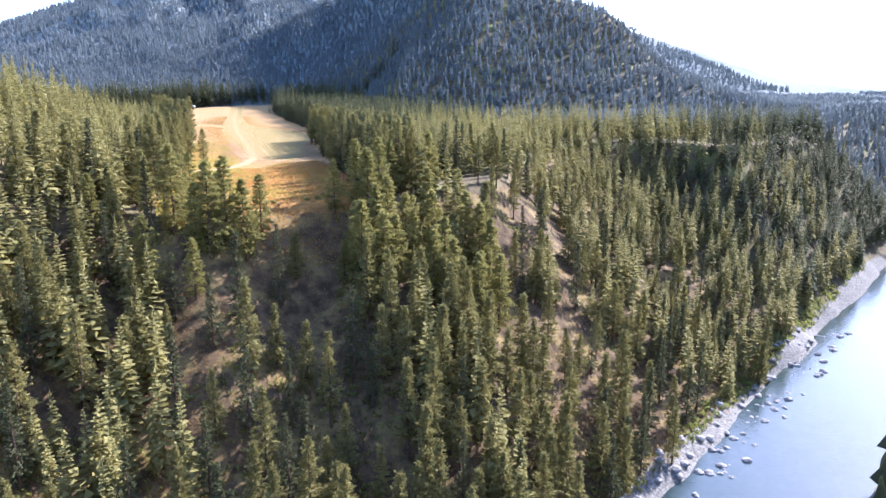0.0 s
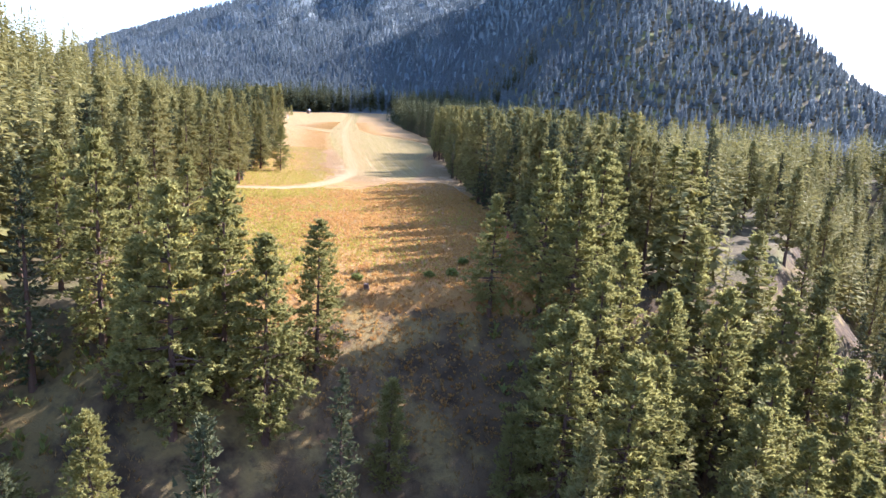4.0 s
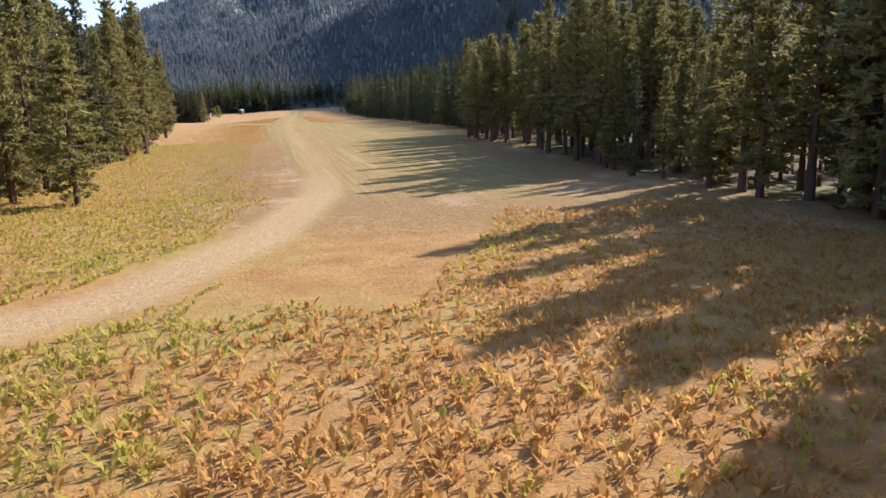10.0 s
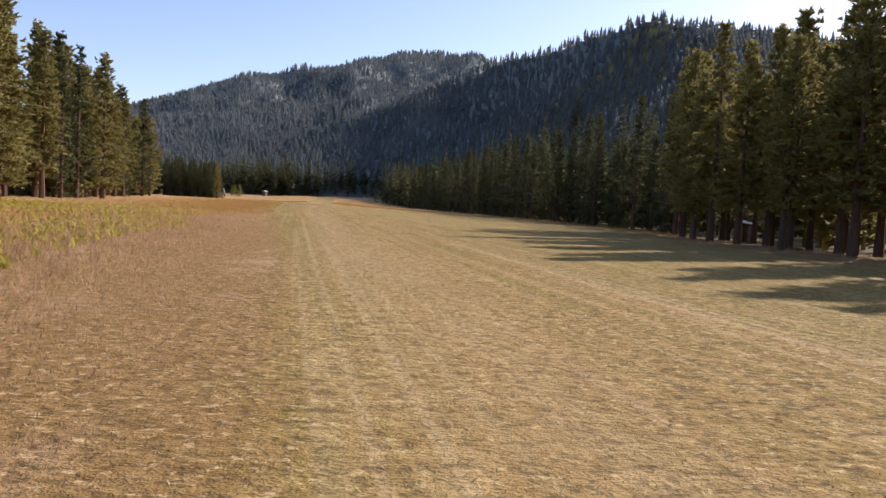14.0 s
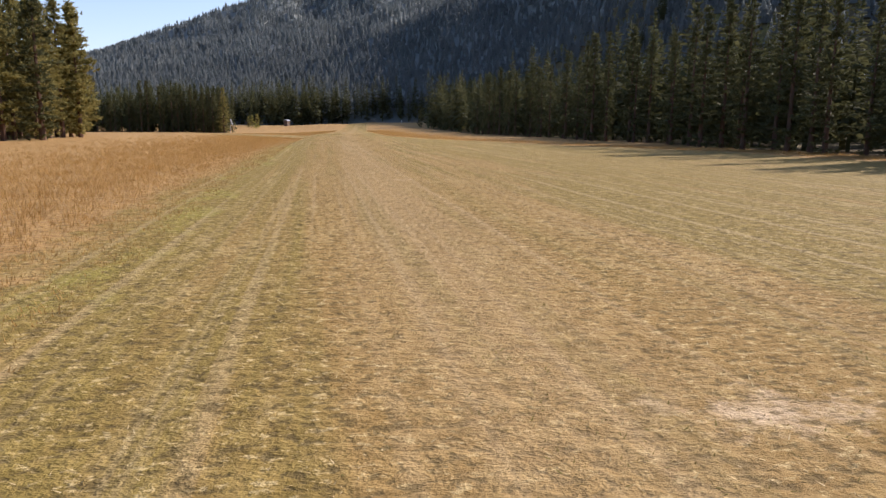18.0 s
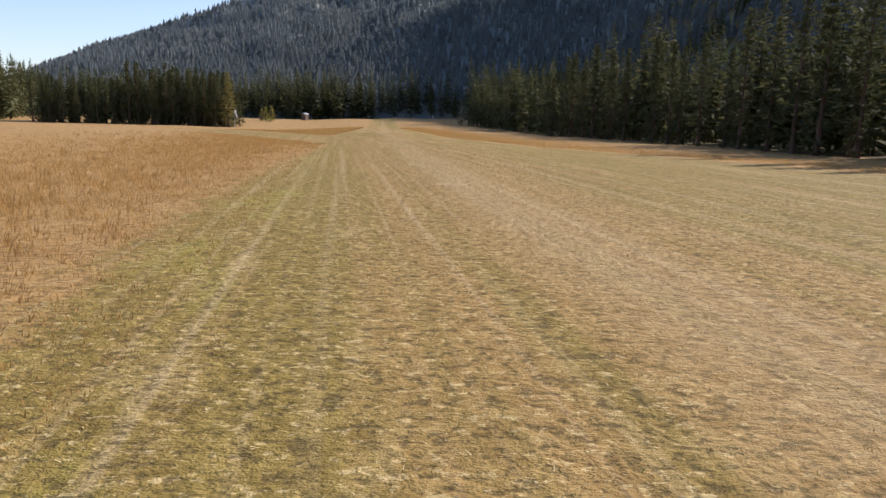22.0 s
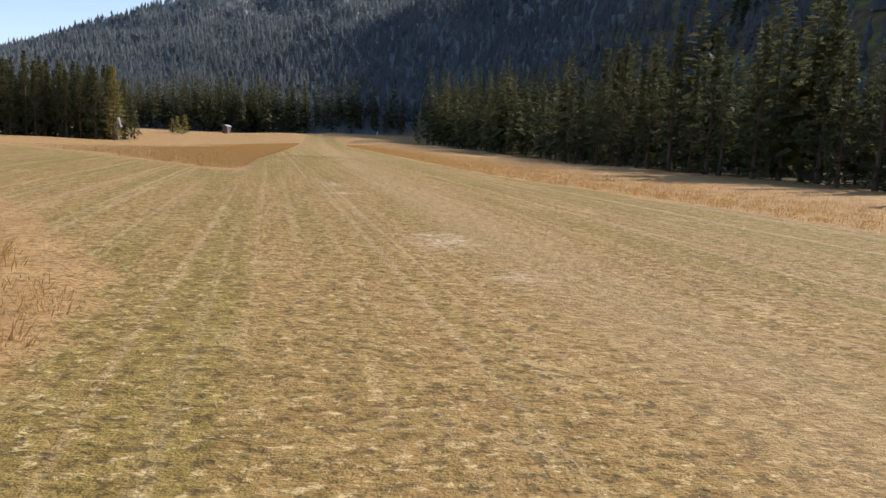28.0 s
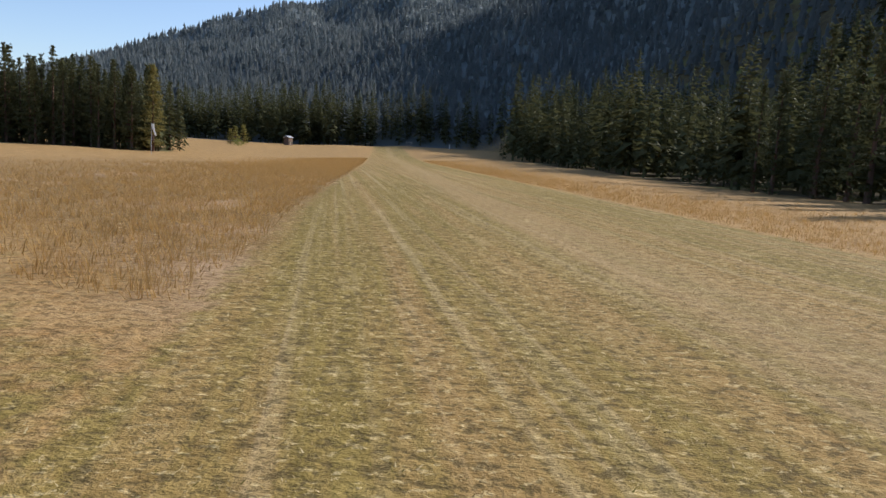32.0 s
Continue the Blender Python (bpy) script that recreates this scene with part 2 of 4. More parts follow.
M_ROOF = plain("pale_metal_roof", (0.42, 0.43, 0.44), (0.56, 0.56, 0.55), 1.0, 0.4, 0.3)
M_LOG = plain("dark_logs", (0.10, 0.065, 0.045), (0.19, 0.12, 0.08), 2.0, 0.85)
M_WHITE = plain("white_paint", (0.70, 0.70, 0.68), (0.82, 0.82, 0.80), 4.0, 0.55)
M_CLOTH = plain("faded_red_cloth", (0.42, 0.11, 0.085), (0.56, 0.20, 0.16), 6.0, 0.9)
M_STEEL = plain("galvanised_steel", (0.34, 0.35, 0.36), (0.50, 0.51, 0.52), 8.0, 0.5, 0.6)
M_WOOD = plain("weathered_boards", (0.22, 0.18, 0.14), (0.36, 0.30, 0.24), 3.0, 0.9)
M_ROCK = plain("river_rock", (0.16, 0.145, 0.13), (0.40, 0.37, 0.33), 1.2, 0.9, 0.0, 0.7)


def water():
    n = Nodes("river_water")
    n.bump(n.noise(0.9, 6, 0.7), 0.35, 0.15)
    return n.done(n.mix(n.noise(0.2, 3), (0.02, 0.035, 0.035), (0.05, 0.07, 0.065)), 0.08, spec=0.6)


M_WATER = water()

# ---- mesh helpers ----


def mesh_from(name, verts, tris, material, attrs=None, smooth=False):
    """A triangle mesh from arrays."""
    verts = np.ascontiguousarray(verts, dtype=np.float32)
    tris = np.ascontiguousarray(tris, dtype=np.int32)
    me = bpy.data.meshes.new(name)
    me.vertices.add(len(verts))
    me.vertices.foreach_set("co", verts.ravel())
    k = tris.shape[1]
    me.loops.add(tris.size)
    me.loops.foreach_set("vertex_index", tris.ravel())
    me.polygons.add(len(tris))
    me.polygons.foreach_set("loop_start", np.arange(0, tris.size, k, dtype=np.int32))
    if smooth:
        me.polygons.foreach_set("use_smooth", np.ones(len(tris), dtype=bool))
    for key, v in (attrs or {}).items():
        me.attributes.new(key, "FLOAT", "POINT").data.foreach_set("value", np.ascontiguousarray(v, dtype=np.float32).ravel())
    me.materials.append(material)
    me.update(calc_edges=True)
    return me


def part(name, bm, material, parent, label=""):
    me = bpy.data.meshes.new(name)
    bm.to_mesh(me)
    bm.free()
    me.materials.append(material)
    ob = new(name, me)
    ob.parent = parent
    return tagged(ob, label)


def thing(name, m, label, category, group=""):
    ob = new(name)
    ob.empty_display_size = 0.3
    ob.matrix_basis = m
    return tagged(ob, label, category, group)


def box(bm, sx, sy, sz, at=(0, 0, 0), turn=(0, 0, 0), bevel=0.0):
    r = bmesh.ops.create_cube(bm, size=1.0, matrix=pose(*at, *turn) @ Matrix.Diagonal((sx, sy, sz, 1)))
    if bevel:
        es = list({e for v in r["verts"] for e in v.link_edges})
        bmesh.ops.bevel(bm, geom=es, offset=bevel, segments=1, affect="EDGES")
    return bm


def tube(bm, r1, r2, length, at=(0, 0, 0), turn=(0, 0, 0), n=10):
    bmesh.ops.create_cone(bm, cap_ends=True, segments=n, radius1=r1, radius2=r2, depth=length,
                          matrix=pose(*at, *turn) @ Matrix.Translation((0, 0, length / 2)))
    return bm


def sstep(a, b, v):
    u = np.clip((v - a) / (b - a), 0, 1)
    return u * u * (3 - 2 * u)


def lattice(x, y, seed):
    """Smooth value noise in -1..1 over arrays."""
    xi, yi = np.floor(x).astype(np.int64), np.floor(y).astype(np.int64)
    fx, fy = x - xi, y - yi
    fx, fy = fx * fx * (3 - 2 * fx), fy * fy * (3 - 2 * fy)

    def h(i, j):
        k = (i * 374761393 + j * 668265263 + seed * 974711) & 0x7FFFFFFF
        k = ((k ^ (k >> 13)) * 1274126177) & 0x7FFFFFFF
        return ((k ^ (k >> 16)) & 0xFFFF) / 32767.5 - 1
    return (h(xi, yi) * (1 - fx) + h(xi + 1, yi) * fx) * (1 - fy) + (h(xi, yi + 1) * (1 - fx) + h(xi + 1, yi + 1) * fx) * fy


def rough_noise(x, y, scale, seed, octaves=4):
    total, amp, norm = np.zeros_like(x, dtype=float), 1.0, 0.0
    for o in range(octaves):
        total += amp * lattice(x / scale * 2 ** o + 17.3 * o, y / scale * 2 ** o - 9.1 * o, seed + o)
        norm += amp
        amp *= 0.5
    return total / norm


# ---- the lie of the land ----
RIVER = [(-420, -560), (-160, -430), (10, -338), (100, -287), (184, -239), (288, -178), (380, -124), (520, -42), (760, 110), (1200, 520), (2600, 1900)]
RIVER_Z, RIVER_HALF = -72.0, 19.0


def river_offset(x, y):
    """Signed distance to the river's middle: positive on the runway's side."""
    best, side = np.full(np.shape(x), 1e9), np.ones(np.shape(x))
    for (ax, ay), (bx, by) in zip(RIVER, RIVER[1:]):
        dx, dy = bx - ax, by - ay
        u = np.clip(((x - ax) * dx + (y - ay) * dy) / (dx * dx + dy * dy), 0, 1)
        px, py = x - ax - u * dx, y - ay - u * dy
        d = np.hypot(px, py)
        s = np.sign(dx * py - dy * px)
        side = np.where(d < best, s, side)
        best = np.minimum(best, d)
    return best * side


# ridge line round the valley: bearing from the runway's heading, height above the strip, distance of foot and of crest
RIDGE = [(-180, 260, 900, 2400), (-110, 320, 700, 2200), (-60, 200, 700, 2300), (-30, 40, 700, 2600), (-23, 55, 700, 2600), (-17.4, 190, 690, 2600),
         (-11, 300, 690, 2550), (-4, 395, 690, 2450), (1, 425, 690, 2350), (9, 440, 690, 2050), (14, 440, 690, 2050), (17.2, 478, 690, 2300),
         (26, 370, 690, 2300), (33, 340, 900, 2250), (38, 240, 1200, 2200), (43, 172, 1200, 2200), (46.3, 125, 1200, 2200), (52, 45, 1100, 2200),
         (57, 10, 1000, 2000), (67, 30, 900, 1500), (80, 120, 500, 1000), (100, 260, 420, 1300), (130, 360, 420, 1400), (180, 260, 900, 2400)]
# the nearer mountain on the right: bearing, height, distance of foot and of crest
NEARER = [(-180, 0, 690, 800), (-13, 0, 690, 800), (-7, 36, 680, 900), (2, 98, 670, 930), (9, 148, 640, 960), (16.5, 208, 520, 950), (20, 196, 470, 840),
          (25, 190, 380, 720), (30, 188, 300, 640), (36, 168, 300, 600), (43, 145, 310, 585), (47, 131, 315, 582), (51, 118, 320, 580),
          (54, 95, 330, 575), (58, 60, 350, 570), (66, 24, 400, 560), (76, 0, 420, 560), (180, 0, 690, 800)]
NB = np.array(NEARER, dtype=float)
RB = np.array(RIDGE, dtype=float)


def land(x, y):
    x, y = np.asarray(x, dtype=float), np.asarray(y, dtype=float)
    off = river_offset(x, y)
    d = np.abs(off) - RIVER_HALF
    reach = 95 - 14 * sstep(0, 25, x) + 70 * sstep(60, 170, x) - 78 * sstep(185, 265, x) + 16 * sstep(-18, -45, x)
    near = RIVER_Z * np.clip(1 - d / reach, 0, 1) ** 0.92
    bench = rough_noise(x, y, 38, 3) * 5.0 * sstep(0.5, 12, -near)
    z = np.where(off > 0, near + bench, RIVER_Z + 0.55 * np.clip(d, 0, 260) + bench)
    z = np.where(d < 0, RIVER_Z - 1.2, z)
    z = z + (4.0 * np.exp(-((x - 34) / 14) ** 2) - 5.0 * np.exp(-((x + 2) / 11) ** 2)) * sstep(-224, -246, y) * sstep(20, 45, d) * (off > 0)
    # rougher ground away from the strip
    away = np.maximum(sstep(22, 60, np.abs(x + 4)), sstep(520, 620, y))
    z = z + 0.5 * away * rough_noise(x, y, 30, 11) + 0.05 * rough_noise(x, y, 6, 5)
    z = z + (4.2 * sstep(430, 680, y) - 1.6 * sstep(230, 370, y) * sstep(15, -25, x) + 1.8 * sstep(300, 460, y) * sstep(20, 45, x)) * sstep(330, 200, np.abs(x))
    z = z + 26 * sstep(-34, -115, x) * sstep(90, -30, y) * sstep(-290, -190, y)
    # mountains
    r, az = np.hypot(x, y), np.degrees(np.arctan2(x, y))
    top, foot, crest = (np.interp(az, RB[:, 0], RB[:, k]) for k in (1, 2, 3))
    u = np.clip((r - foot) / (crest - foot), 0, 1.6)
    spur = rough_noise(az * 18.0, r * 0.35, 90, 21, 3)
    rise = np.where(u < 1, u ** 0.9 * (1 + 0.30 * spur * np.sin(np.pi * np.clip(u, 0, 1))), 1 - 0.5 * (u - 1))
    m = top * rise + 9 * rough_noise(x, y, 140, 31) * sstep(0, 0.2, u)
    # the nearer mountain, which comes down to the right
    ntop, nfoot, ncrest = (np.interp(az, NB[:, 0], NB[:, k]) for k in (1, 2, 3))
    nu = np.clip((r - nfoot) / (ncrest - nfoot), 0, 2.2)
    gully = rough_noise(az * 9.0, r * 0.12, 70, 87, 3)
    nrise = np.where(nu < 1, nu ** 0.95 * (1 + 0.34 * gully * np.sin(np.pi * np.clip(nu, 0, 1))), 1 - 0.8 * (nu - 1))
    m = np.maximum(m, ntop * nrise + 5 * rough_noise(x, y, 70, 33) * sstep(0.05, 0.3, nu) * sstep(0, 40, ntop))
    u = np.maximum(u, np.minimum(nu, 1.6) * sstep(0, 30, ntop))
    side = np.where(off > 0, sstep(0, 170, d), sstep(40, 300, d))
    return z * (1 - sstep(0.02, 0.3, u) * (off > 0)) * np.where(off > 0, 1, 1 - sstep(0.0, 0.4, u)) + m * sstep(0, 0.05, u) * side


def axis(stops):
    """Grid lines: (from, to, step) runs."""
    out = []
    for a, b, s in stops:
        out.append(np.arange(a, b, s))
    return np.concatenate(out)


gx = axis([(-4200, -800, 110), (-800, -160, 32), (-160, -40, 3.0), (-40, -12, 1.6), (-12, 18, 0.8), (18, 60, 1.6), (60, 360, 3.5), (360, 1000, 13), (1000, 4300, 110)])
gy = axis([(-3000, -700, 130), (-700, -330, 16), (-330, -230, 2.5), (-230, 260, 1.0), (260, 480, 1.6), (480, 680, 4), (680, 3000, 28), (3000, 4600, 150)])
GX, GY = np.meshgrid(gx, gy)
GZ = land(GX, GY)


def strip_left(y):
    return np.interp(y, *STRIP_L)


def strip_right(y):
    return np.interp(y, *STRIP_R)


STRIP_L = ([-120, -60, 0, 60, 140, 200, 240, 330, 650], [-2.2, -1.4, -1.2, -2.9, -3.0, -2.5, -1.0, 5, 24])
STRIP_R = ([-120, -60, 0, 40, 110, 150, 180, 225, 290, 370, 650], [12, 26, 34, 48, 47, 34, 23, 18, 20, 22, 40])
ROAD = [(-70, -124), (-34, -122), (-18, -120.8), (-11, -115), (-5, -103), (0, -84), (2, -60), (2.3, -37), (2, -10)]


TRAIL = [(-12, -127), (-7, -128), (-2.5, -127.5), (2.2, -127.4), (9, -127), (16, -126)]
TRACK = [(2.3, -37), (3, 40), (5, 150), (9, 256), (18, 420), (31, 630)]
BARE = [(5, 38, 1.8, 0.9), (2, 9.5, 3.0, 0.9), (4.7, 66.8, 1.0, 0.9), (3.5, 139.6, 1.6, 0.9), (3.2, 196, 1.6, 0.9), (4.4, 181, 1.5, 2.6), (5, 176, 1.0, 1.2), (3.5, 202, 0.9, 3.0), (3.8, 126, 1.6, 0.9), (-3, -35, 1.6, 2.4), (3.8, -143.6, 3, 2)]


def line_distance(x, y, pts):
    best = np.full(np.shape(x), 1e9)
    for (ax, ay), (bx, by) in zip(pts, pts[1:]):
        dx, dy = bx - ax, by - ay
        u = np.clip(((x - ax) * dx + (y - ay) * dy) / (dx * dx + dy * dy), 0, 1)
        best = np.minimum(best, np.hypot(x - ax - u * dx, y - ay - u * dy))
    return best


LEFT_WOOD = ([-400, -250, -215, -166, -112, -51, -8, 75, 140, 188, 192, 385, 395, 440, 445, 700],
             [-6, -20, -29, -30, -28, -25, -25, -33, -41, -46, -160, -160, -44, -44, -160, -160])
RIGHT_WOOD = ([-400, -250, -215, -175, -118, -38, 13, 30, 60, 175, 300, 445, 450, 700], [10, 12, 22, 26, 29.5, 37, 40, 50, 54, 58, 58, 54, 110, 110])


def left_edge(y):
    y = np.asarray(y, dtype=float)
    return np.interp(y, *LEFT_WOOD) + 4.0 * rough_noise(y, y * 0, 19, 41, 2)


def right_edge(y):
    y = np.asarray(y, dtype=float)
    return np.interp(y, *RIGHT_WOOD) + 3.0 * rough_noise(y, y * 0, 17, 43, 2) * sstep(30, 0, y)


def wood_mask(x, y):
    lw, rw = left_edge(y), right_edge(y)
    return np.clip(np.maximum(sstep(-1, -9, x - lw), sstep(0, 7, x - rw)) + sstep(640, 665, y), 0, 1)


off = river_offset(GX, GY)
bare = np.zeros_like(GX)
for bx, by, brx, bry in BARE:
    bare = np.maximum(bare, 0.78 * np.exp(-((GX - bx) / brx) ** 2 - ((GY - by) / bry) ** 2))
taxi = sstep(0, 6, GY - 178 + 2.2 * (GX + 5)) * sstep(7, -9, GY - 209 + 1.6 * GX) * sstep(-60, -40, GX) * sstep(2, -2, GX)
mown = sstep(-1.6 - 4.5 * sstep(170, 120, GY) * sstep(-40, 20, GY), 1.6 + 2 * sstep(40, -30, GY), GX - strip_left(GY)) * sstep(1.6, -1.6, GX - strip_right(GY)) * sstep(-110, -60, GY + 0.6 * (GX - 3))
mown = np.maximum(mown, taxi)
fern = np.maximum(sstep(-80, -125, GY + 0.5 * (GX - 3)), sstep(-8, -16, GX) * sstep(30, -40, GY))
green = sstep(2.6, 0.8, np.abs(GX - strip_left(GY) + 0.6)) * sstep(10, 50, GY) * sstep(180, 150, GY) + np.exp(-((GX + 1.2) / 1.6) ** 2 - ((GY + 66) / 4.0) ** 2)
lush = np.maximum.reduce([sstep(5.0, 2.5, np.abs(GX - strip_left(GY) + 1.2)) * 0.9 * sstep(-95, -70, GY) * sstep(205, 165, GY), 0.6 * sstep(192, 222, GY) * sstep(330, 260, GY) * sstep(1, 4, np.abs(GX - 5 - 0.02 * GY)), 0.5 * sstep(185, 210, GY) * sstep(1, -3, GX), 0.85 * sstep(3, 15, GX - 0.02 * GY)])
beyond = (off < -RIVER_HALF - 12) * sstep(1100, 800, np.hypot(GX, GY))
# where the haze-tinted ground colour sets in, by distance
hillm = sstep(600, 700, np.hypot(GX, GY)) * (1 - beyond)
me = mesh_from("ground", np.stack([GX, GY, GZ], -1).reshape(-1, 3),
               (lambda i: np.stack([i[:-1, :-1], i[:-1, 1:], i[1:, 1:], i[1:, :-1]], -1).reshape(-1, 4))(np.arange(GX.size).reshape(GX.shape)),
               M_GROUND, dict(mown=mown, fern=fern, road=np.maximum(sstep(3.2, 0.8, line_distance(GX, GY, ROAD)) * (1 - 0.65 * sstep(-95, -50, GY)), 0.45 * sstep(2.6, 0.6, line_distance(GX, GY, TRACK)) + 0.35 * sstep(1.0, 0.3, line_distance(GX, GY, TRAIL))), bare=bare, lush=lush, green=green, brown=np.maximum(sstep(45, -10, GY), sstep(-2, 8, GY - 209 + 1.6 * GX) * sstep(330, 270, GY + 1.2 * GX) * sstep(-40, -12, GX) * sstep(12, 4, GX)), wood=wood_mask(GX, GY),
                              bank=np.maximum(sstep(-0.8, -4, GZ) * (off > 0) * sstep(240, 180, GX), beyond), gravel=np.where(off > 0, sstep(11, 4, np.abs(off) - RIVER_HALF), sstep(6, 2, np.abs(off) - RIVER_HALF)) * sstep(400, 330, GX), hazy_hill=hillm), smooth=True)
tagged(new("ground", me), "dry mountain meadow with a mown grass airstrip, wooded slopes all round", "ground", kind="structure")


def ground_at(x, y):
    return float(land(np.array([x]), np.array([y]))[0])


# river
pts = []
for (ax, ay), (bx, by) in zip(RIVER[:8], RIVER[1:8]):
    for k in range(12):
        u = k / 12
        pts.append((ax + u * (bx - ax), ay + u * (by - ay), bx - ax, by - ay))
rv = []
for x, y, dx, dy in pts:
    l = math.hypot(dx, dy)
    for s in (1, -1):
        rv.append((x - s * dy / l * 22, y + s * dx / l * 22, RIVER_Z + 0.15))
ri = np.arange(len(rv)).reshape(-1, 2)
river = new("river", mesh_from("river", rv, np.stack([ri[:-1, 0], ri[:-1, 1], ri[1:, 1], ri[1:, 0]], -1), M_WATER))
tagged(river, "dark shallow mountain river glinting in the sun", "river", kind="structure")

# ---- trees ----


def fan(rng, centre, outward, size, count):
    """Small needle sprays round each centre: triangles in arrays."""
    n = len(centre)
    c = np.repeat(centre, count, 0)
    o = np.repeat(outward, count, 0)
    d = rng.normal(size=(n * count, 3)) * 0.62 + o + np.array([0, 0, 0.42])
    d /= np.linalg.norm(d, axis=1)[:, None]
    s = np.cross(d, rng.normal(size=(n * count, 3)))
    s /= np.linalg.norm(s, axis=1)[:, None] + 1e-9
    L = size * rng.uniform(0.6, 1.25, (n * count, 1))
    b = c - d * L * 0.35
    v = np.stack([b - s * L * 0.25, b + s * L * 0.25, b + d * L], 1)
    return v.reshape(-1, 3)


def conifer(seed, height, radius, base, branches, per, sprays, size, shape=0.75):
    """Crown vertices of a pine: branches in ragged whorls that carry needle sprays."""
    rng = np.random.default_rng(seed)
    cs, os_, sticks = [], [], []
    lobes = rng.uniform(0, 2 * np.pi, 5)
    whorls = max(8, int(height * (1 - base) / 0.85))
    reach = rng.uniform(0.78, 1.12, whorls + 2)
    for i in range(branches):
        u = ((i + rng.uniform(0, 1)) / branches) ** 0.92
        whorl = round(u * whorls) / whorls
        u = min(0.995, max(0.0, 0.30 * u + 0.70 * whorl + rng.normal() * 0.006))
        h = height * (base + (1 - base) * u)
        a = rng.uniform(0, 2 * np.pi)
        ragged = 0.80 + 0.14 * np.cos(2 * a + lobes[int(u * 4.99)]) + rng.uniform(-0.28, 0.2)
        env = min(1.0, 0.45 + 2.2 * u) * (1 - u) ** shape + 0.05
        L = max(0.25, radius * env * ragged * reach[int(round(whorl * whorls))])
        rise = -0.18 + 0.65 * u
        out = np.array([np.cos(a), np.sin(a), rise])
        k = max(2, int(per * (0.35 + 0.65 * L / radius)))
        f = rng.uniform(0.22, 1.0, k) ** 0.62
        p = np.array([0, 0, h]) + out * (f * L)[:, None] + rng.normal(size=(k, 3)) * size * np.array([0.5, 0.5, 0.35])
        p[:, 2] -= 0.10 * L * f * f * (1 - u)
        cs.append(p)
        os_.append(np.repeat(out[None], k, 0))
        sticks.append((h, a, L, rise))
    top = np.array([[0, 0, height * (1 - 0.012 * j)] for j in range(5)])
    cs.append(top)
    os_.append(np.repeat(np.array([[0, 0, 1.0]]), 5, 0))
    return fan(rng, np.concatenate(cs), np.concatenate(os_), size, sprays), sticks


def bough_leaves(sticks, seed):
    """Ragged folded sprays of needles along each branch."""
    g = np.random.default_rng(seed + 7)
    up, out = np.array([0, 0, 1.0]), []
    for h, a, L, rise in sticks:
        d, s = np.array([math.cos(a), math.sin(a), 0]), np.array([-math.sin(a), math.cos(a), 0])
        for k in range(3):
            o = h * up + d * L * (0.10 + 0.26 * k) + up * L * rise * (0.10 + 0.26 * k)
            t = s * g.uniform(-0.28, 0.28) + d
            e = o + (t + up * (rise - 0.12 + g.uniform(-0.15, 0.15))) * L * g.uniform(0.42, 0.58)
            m = (o + e) / 2 + up * 0.05 * L
            w, fall = L * g.uniform(0.05, 0.11), up * L * g.uniform(0.04, 0.14)
            out += [o, m + s * w - fall, e, o, e, m - s * w - fall]
    return np.array(out)


def trunk_bm(height, r, sticks, seed, step=5):
    rng = random.Random(seed)
    bm = bmesh.new()
    rings, n = [], 7
    for k in range(7):
        u = k / 6
        rad = r * (1.25 if k == 0 else 1) * (1 - 0.93 * u)
        ox, oy = rng.uniform(-1, 1) * 0.12 * r, rng.uniform(-1, 1) * 0.12 * r
        rings.append([bm.verts.new((ox + rad * math.cos(6.2832 * j / n), oy + rad * math.sin(6.2832 * j / n), u * height * 0.96 - (0.5 if k == 0 else 0))) for j in range(n)])
    for a, b in zip(rings, rings[1:]):
        for j in range(n):
            bm.faces.new((a[j], a[(j + 1) % n], b[(j + 1) % n], b[j]))
    for h, a, L, rise in sticks[::step]:
        w = 0.018 + 0.012 * L
        e = Vector((math.cos(a), math.sin(a), rise)) * L * 0.9 + Vector((0, 0, h))
        s = Vector((-math.sin(a), math.cos(a), 0)) * w
        o = Vector((0, 0, h))
        v = [bm.verts.new(q) for q in (o + s, o - s, o + Vector((0, 0, 2 * w)), e)]
        for t3 in ((0, 1, 3), (1, 2, 3), (2, 0, 3)):
            bm.faces.new([v[q] for q in t3])
    return bm


def tree_kind(name, label, seed, height, radius, base, branches, per, sprays, size, needles, shape=0.75, broad=True):
    """One tree of its kind, far below ground as the pattern that the copies share; returns the thing."""
    v, sticks = conifer(seed, height, radius, base, branches, per, sprays, size, shape)
    if broad:
        v = np.concatenate([v, bough_leaves(sticks, seed)])
    crown = mesh_from("crown", v, np.arange(len(v)).reshape(-1, 3), needles)
    t = thing(name, Matrix(), label, "tree")
    rng = random.Random(seed)
    low = [(height * base * rng.uniform(0.35, 1), rng.uniform(0, 6.28), rng.uniform(0.5, 1.6), -0.1) for _ in range(10)]
    part("trunk", trunk_bm(height, 0.012 * height + 0.05, low * 5 + sticks, seed, 5 if broad else 2), M_BARK, t, "brown furrowed trunk")
    c = new("crown", crown)
    c.parent = t
    return t


used = {}


def plant(kind, x, y, scale, spin, label="", group=""):
    m = pose(x, y, ground_at(x, y) - 0.05, 0, 0, spin)
    t = copy_thing(kind, m) if kind in used else kind
    used[kind] = True
    t.matrix_basis = m @ Matrix.Diagonal((scale * 1.12, scale * 1.12, scale, 1))
    return tagged(t, label, group=group)


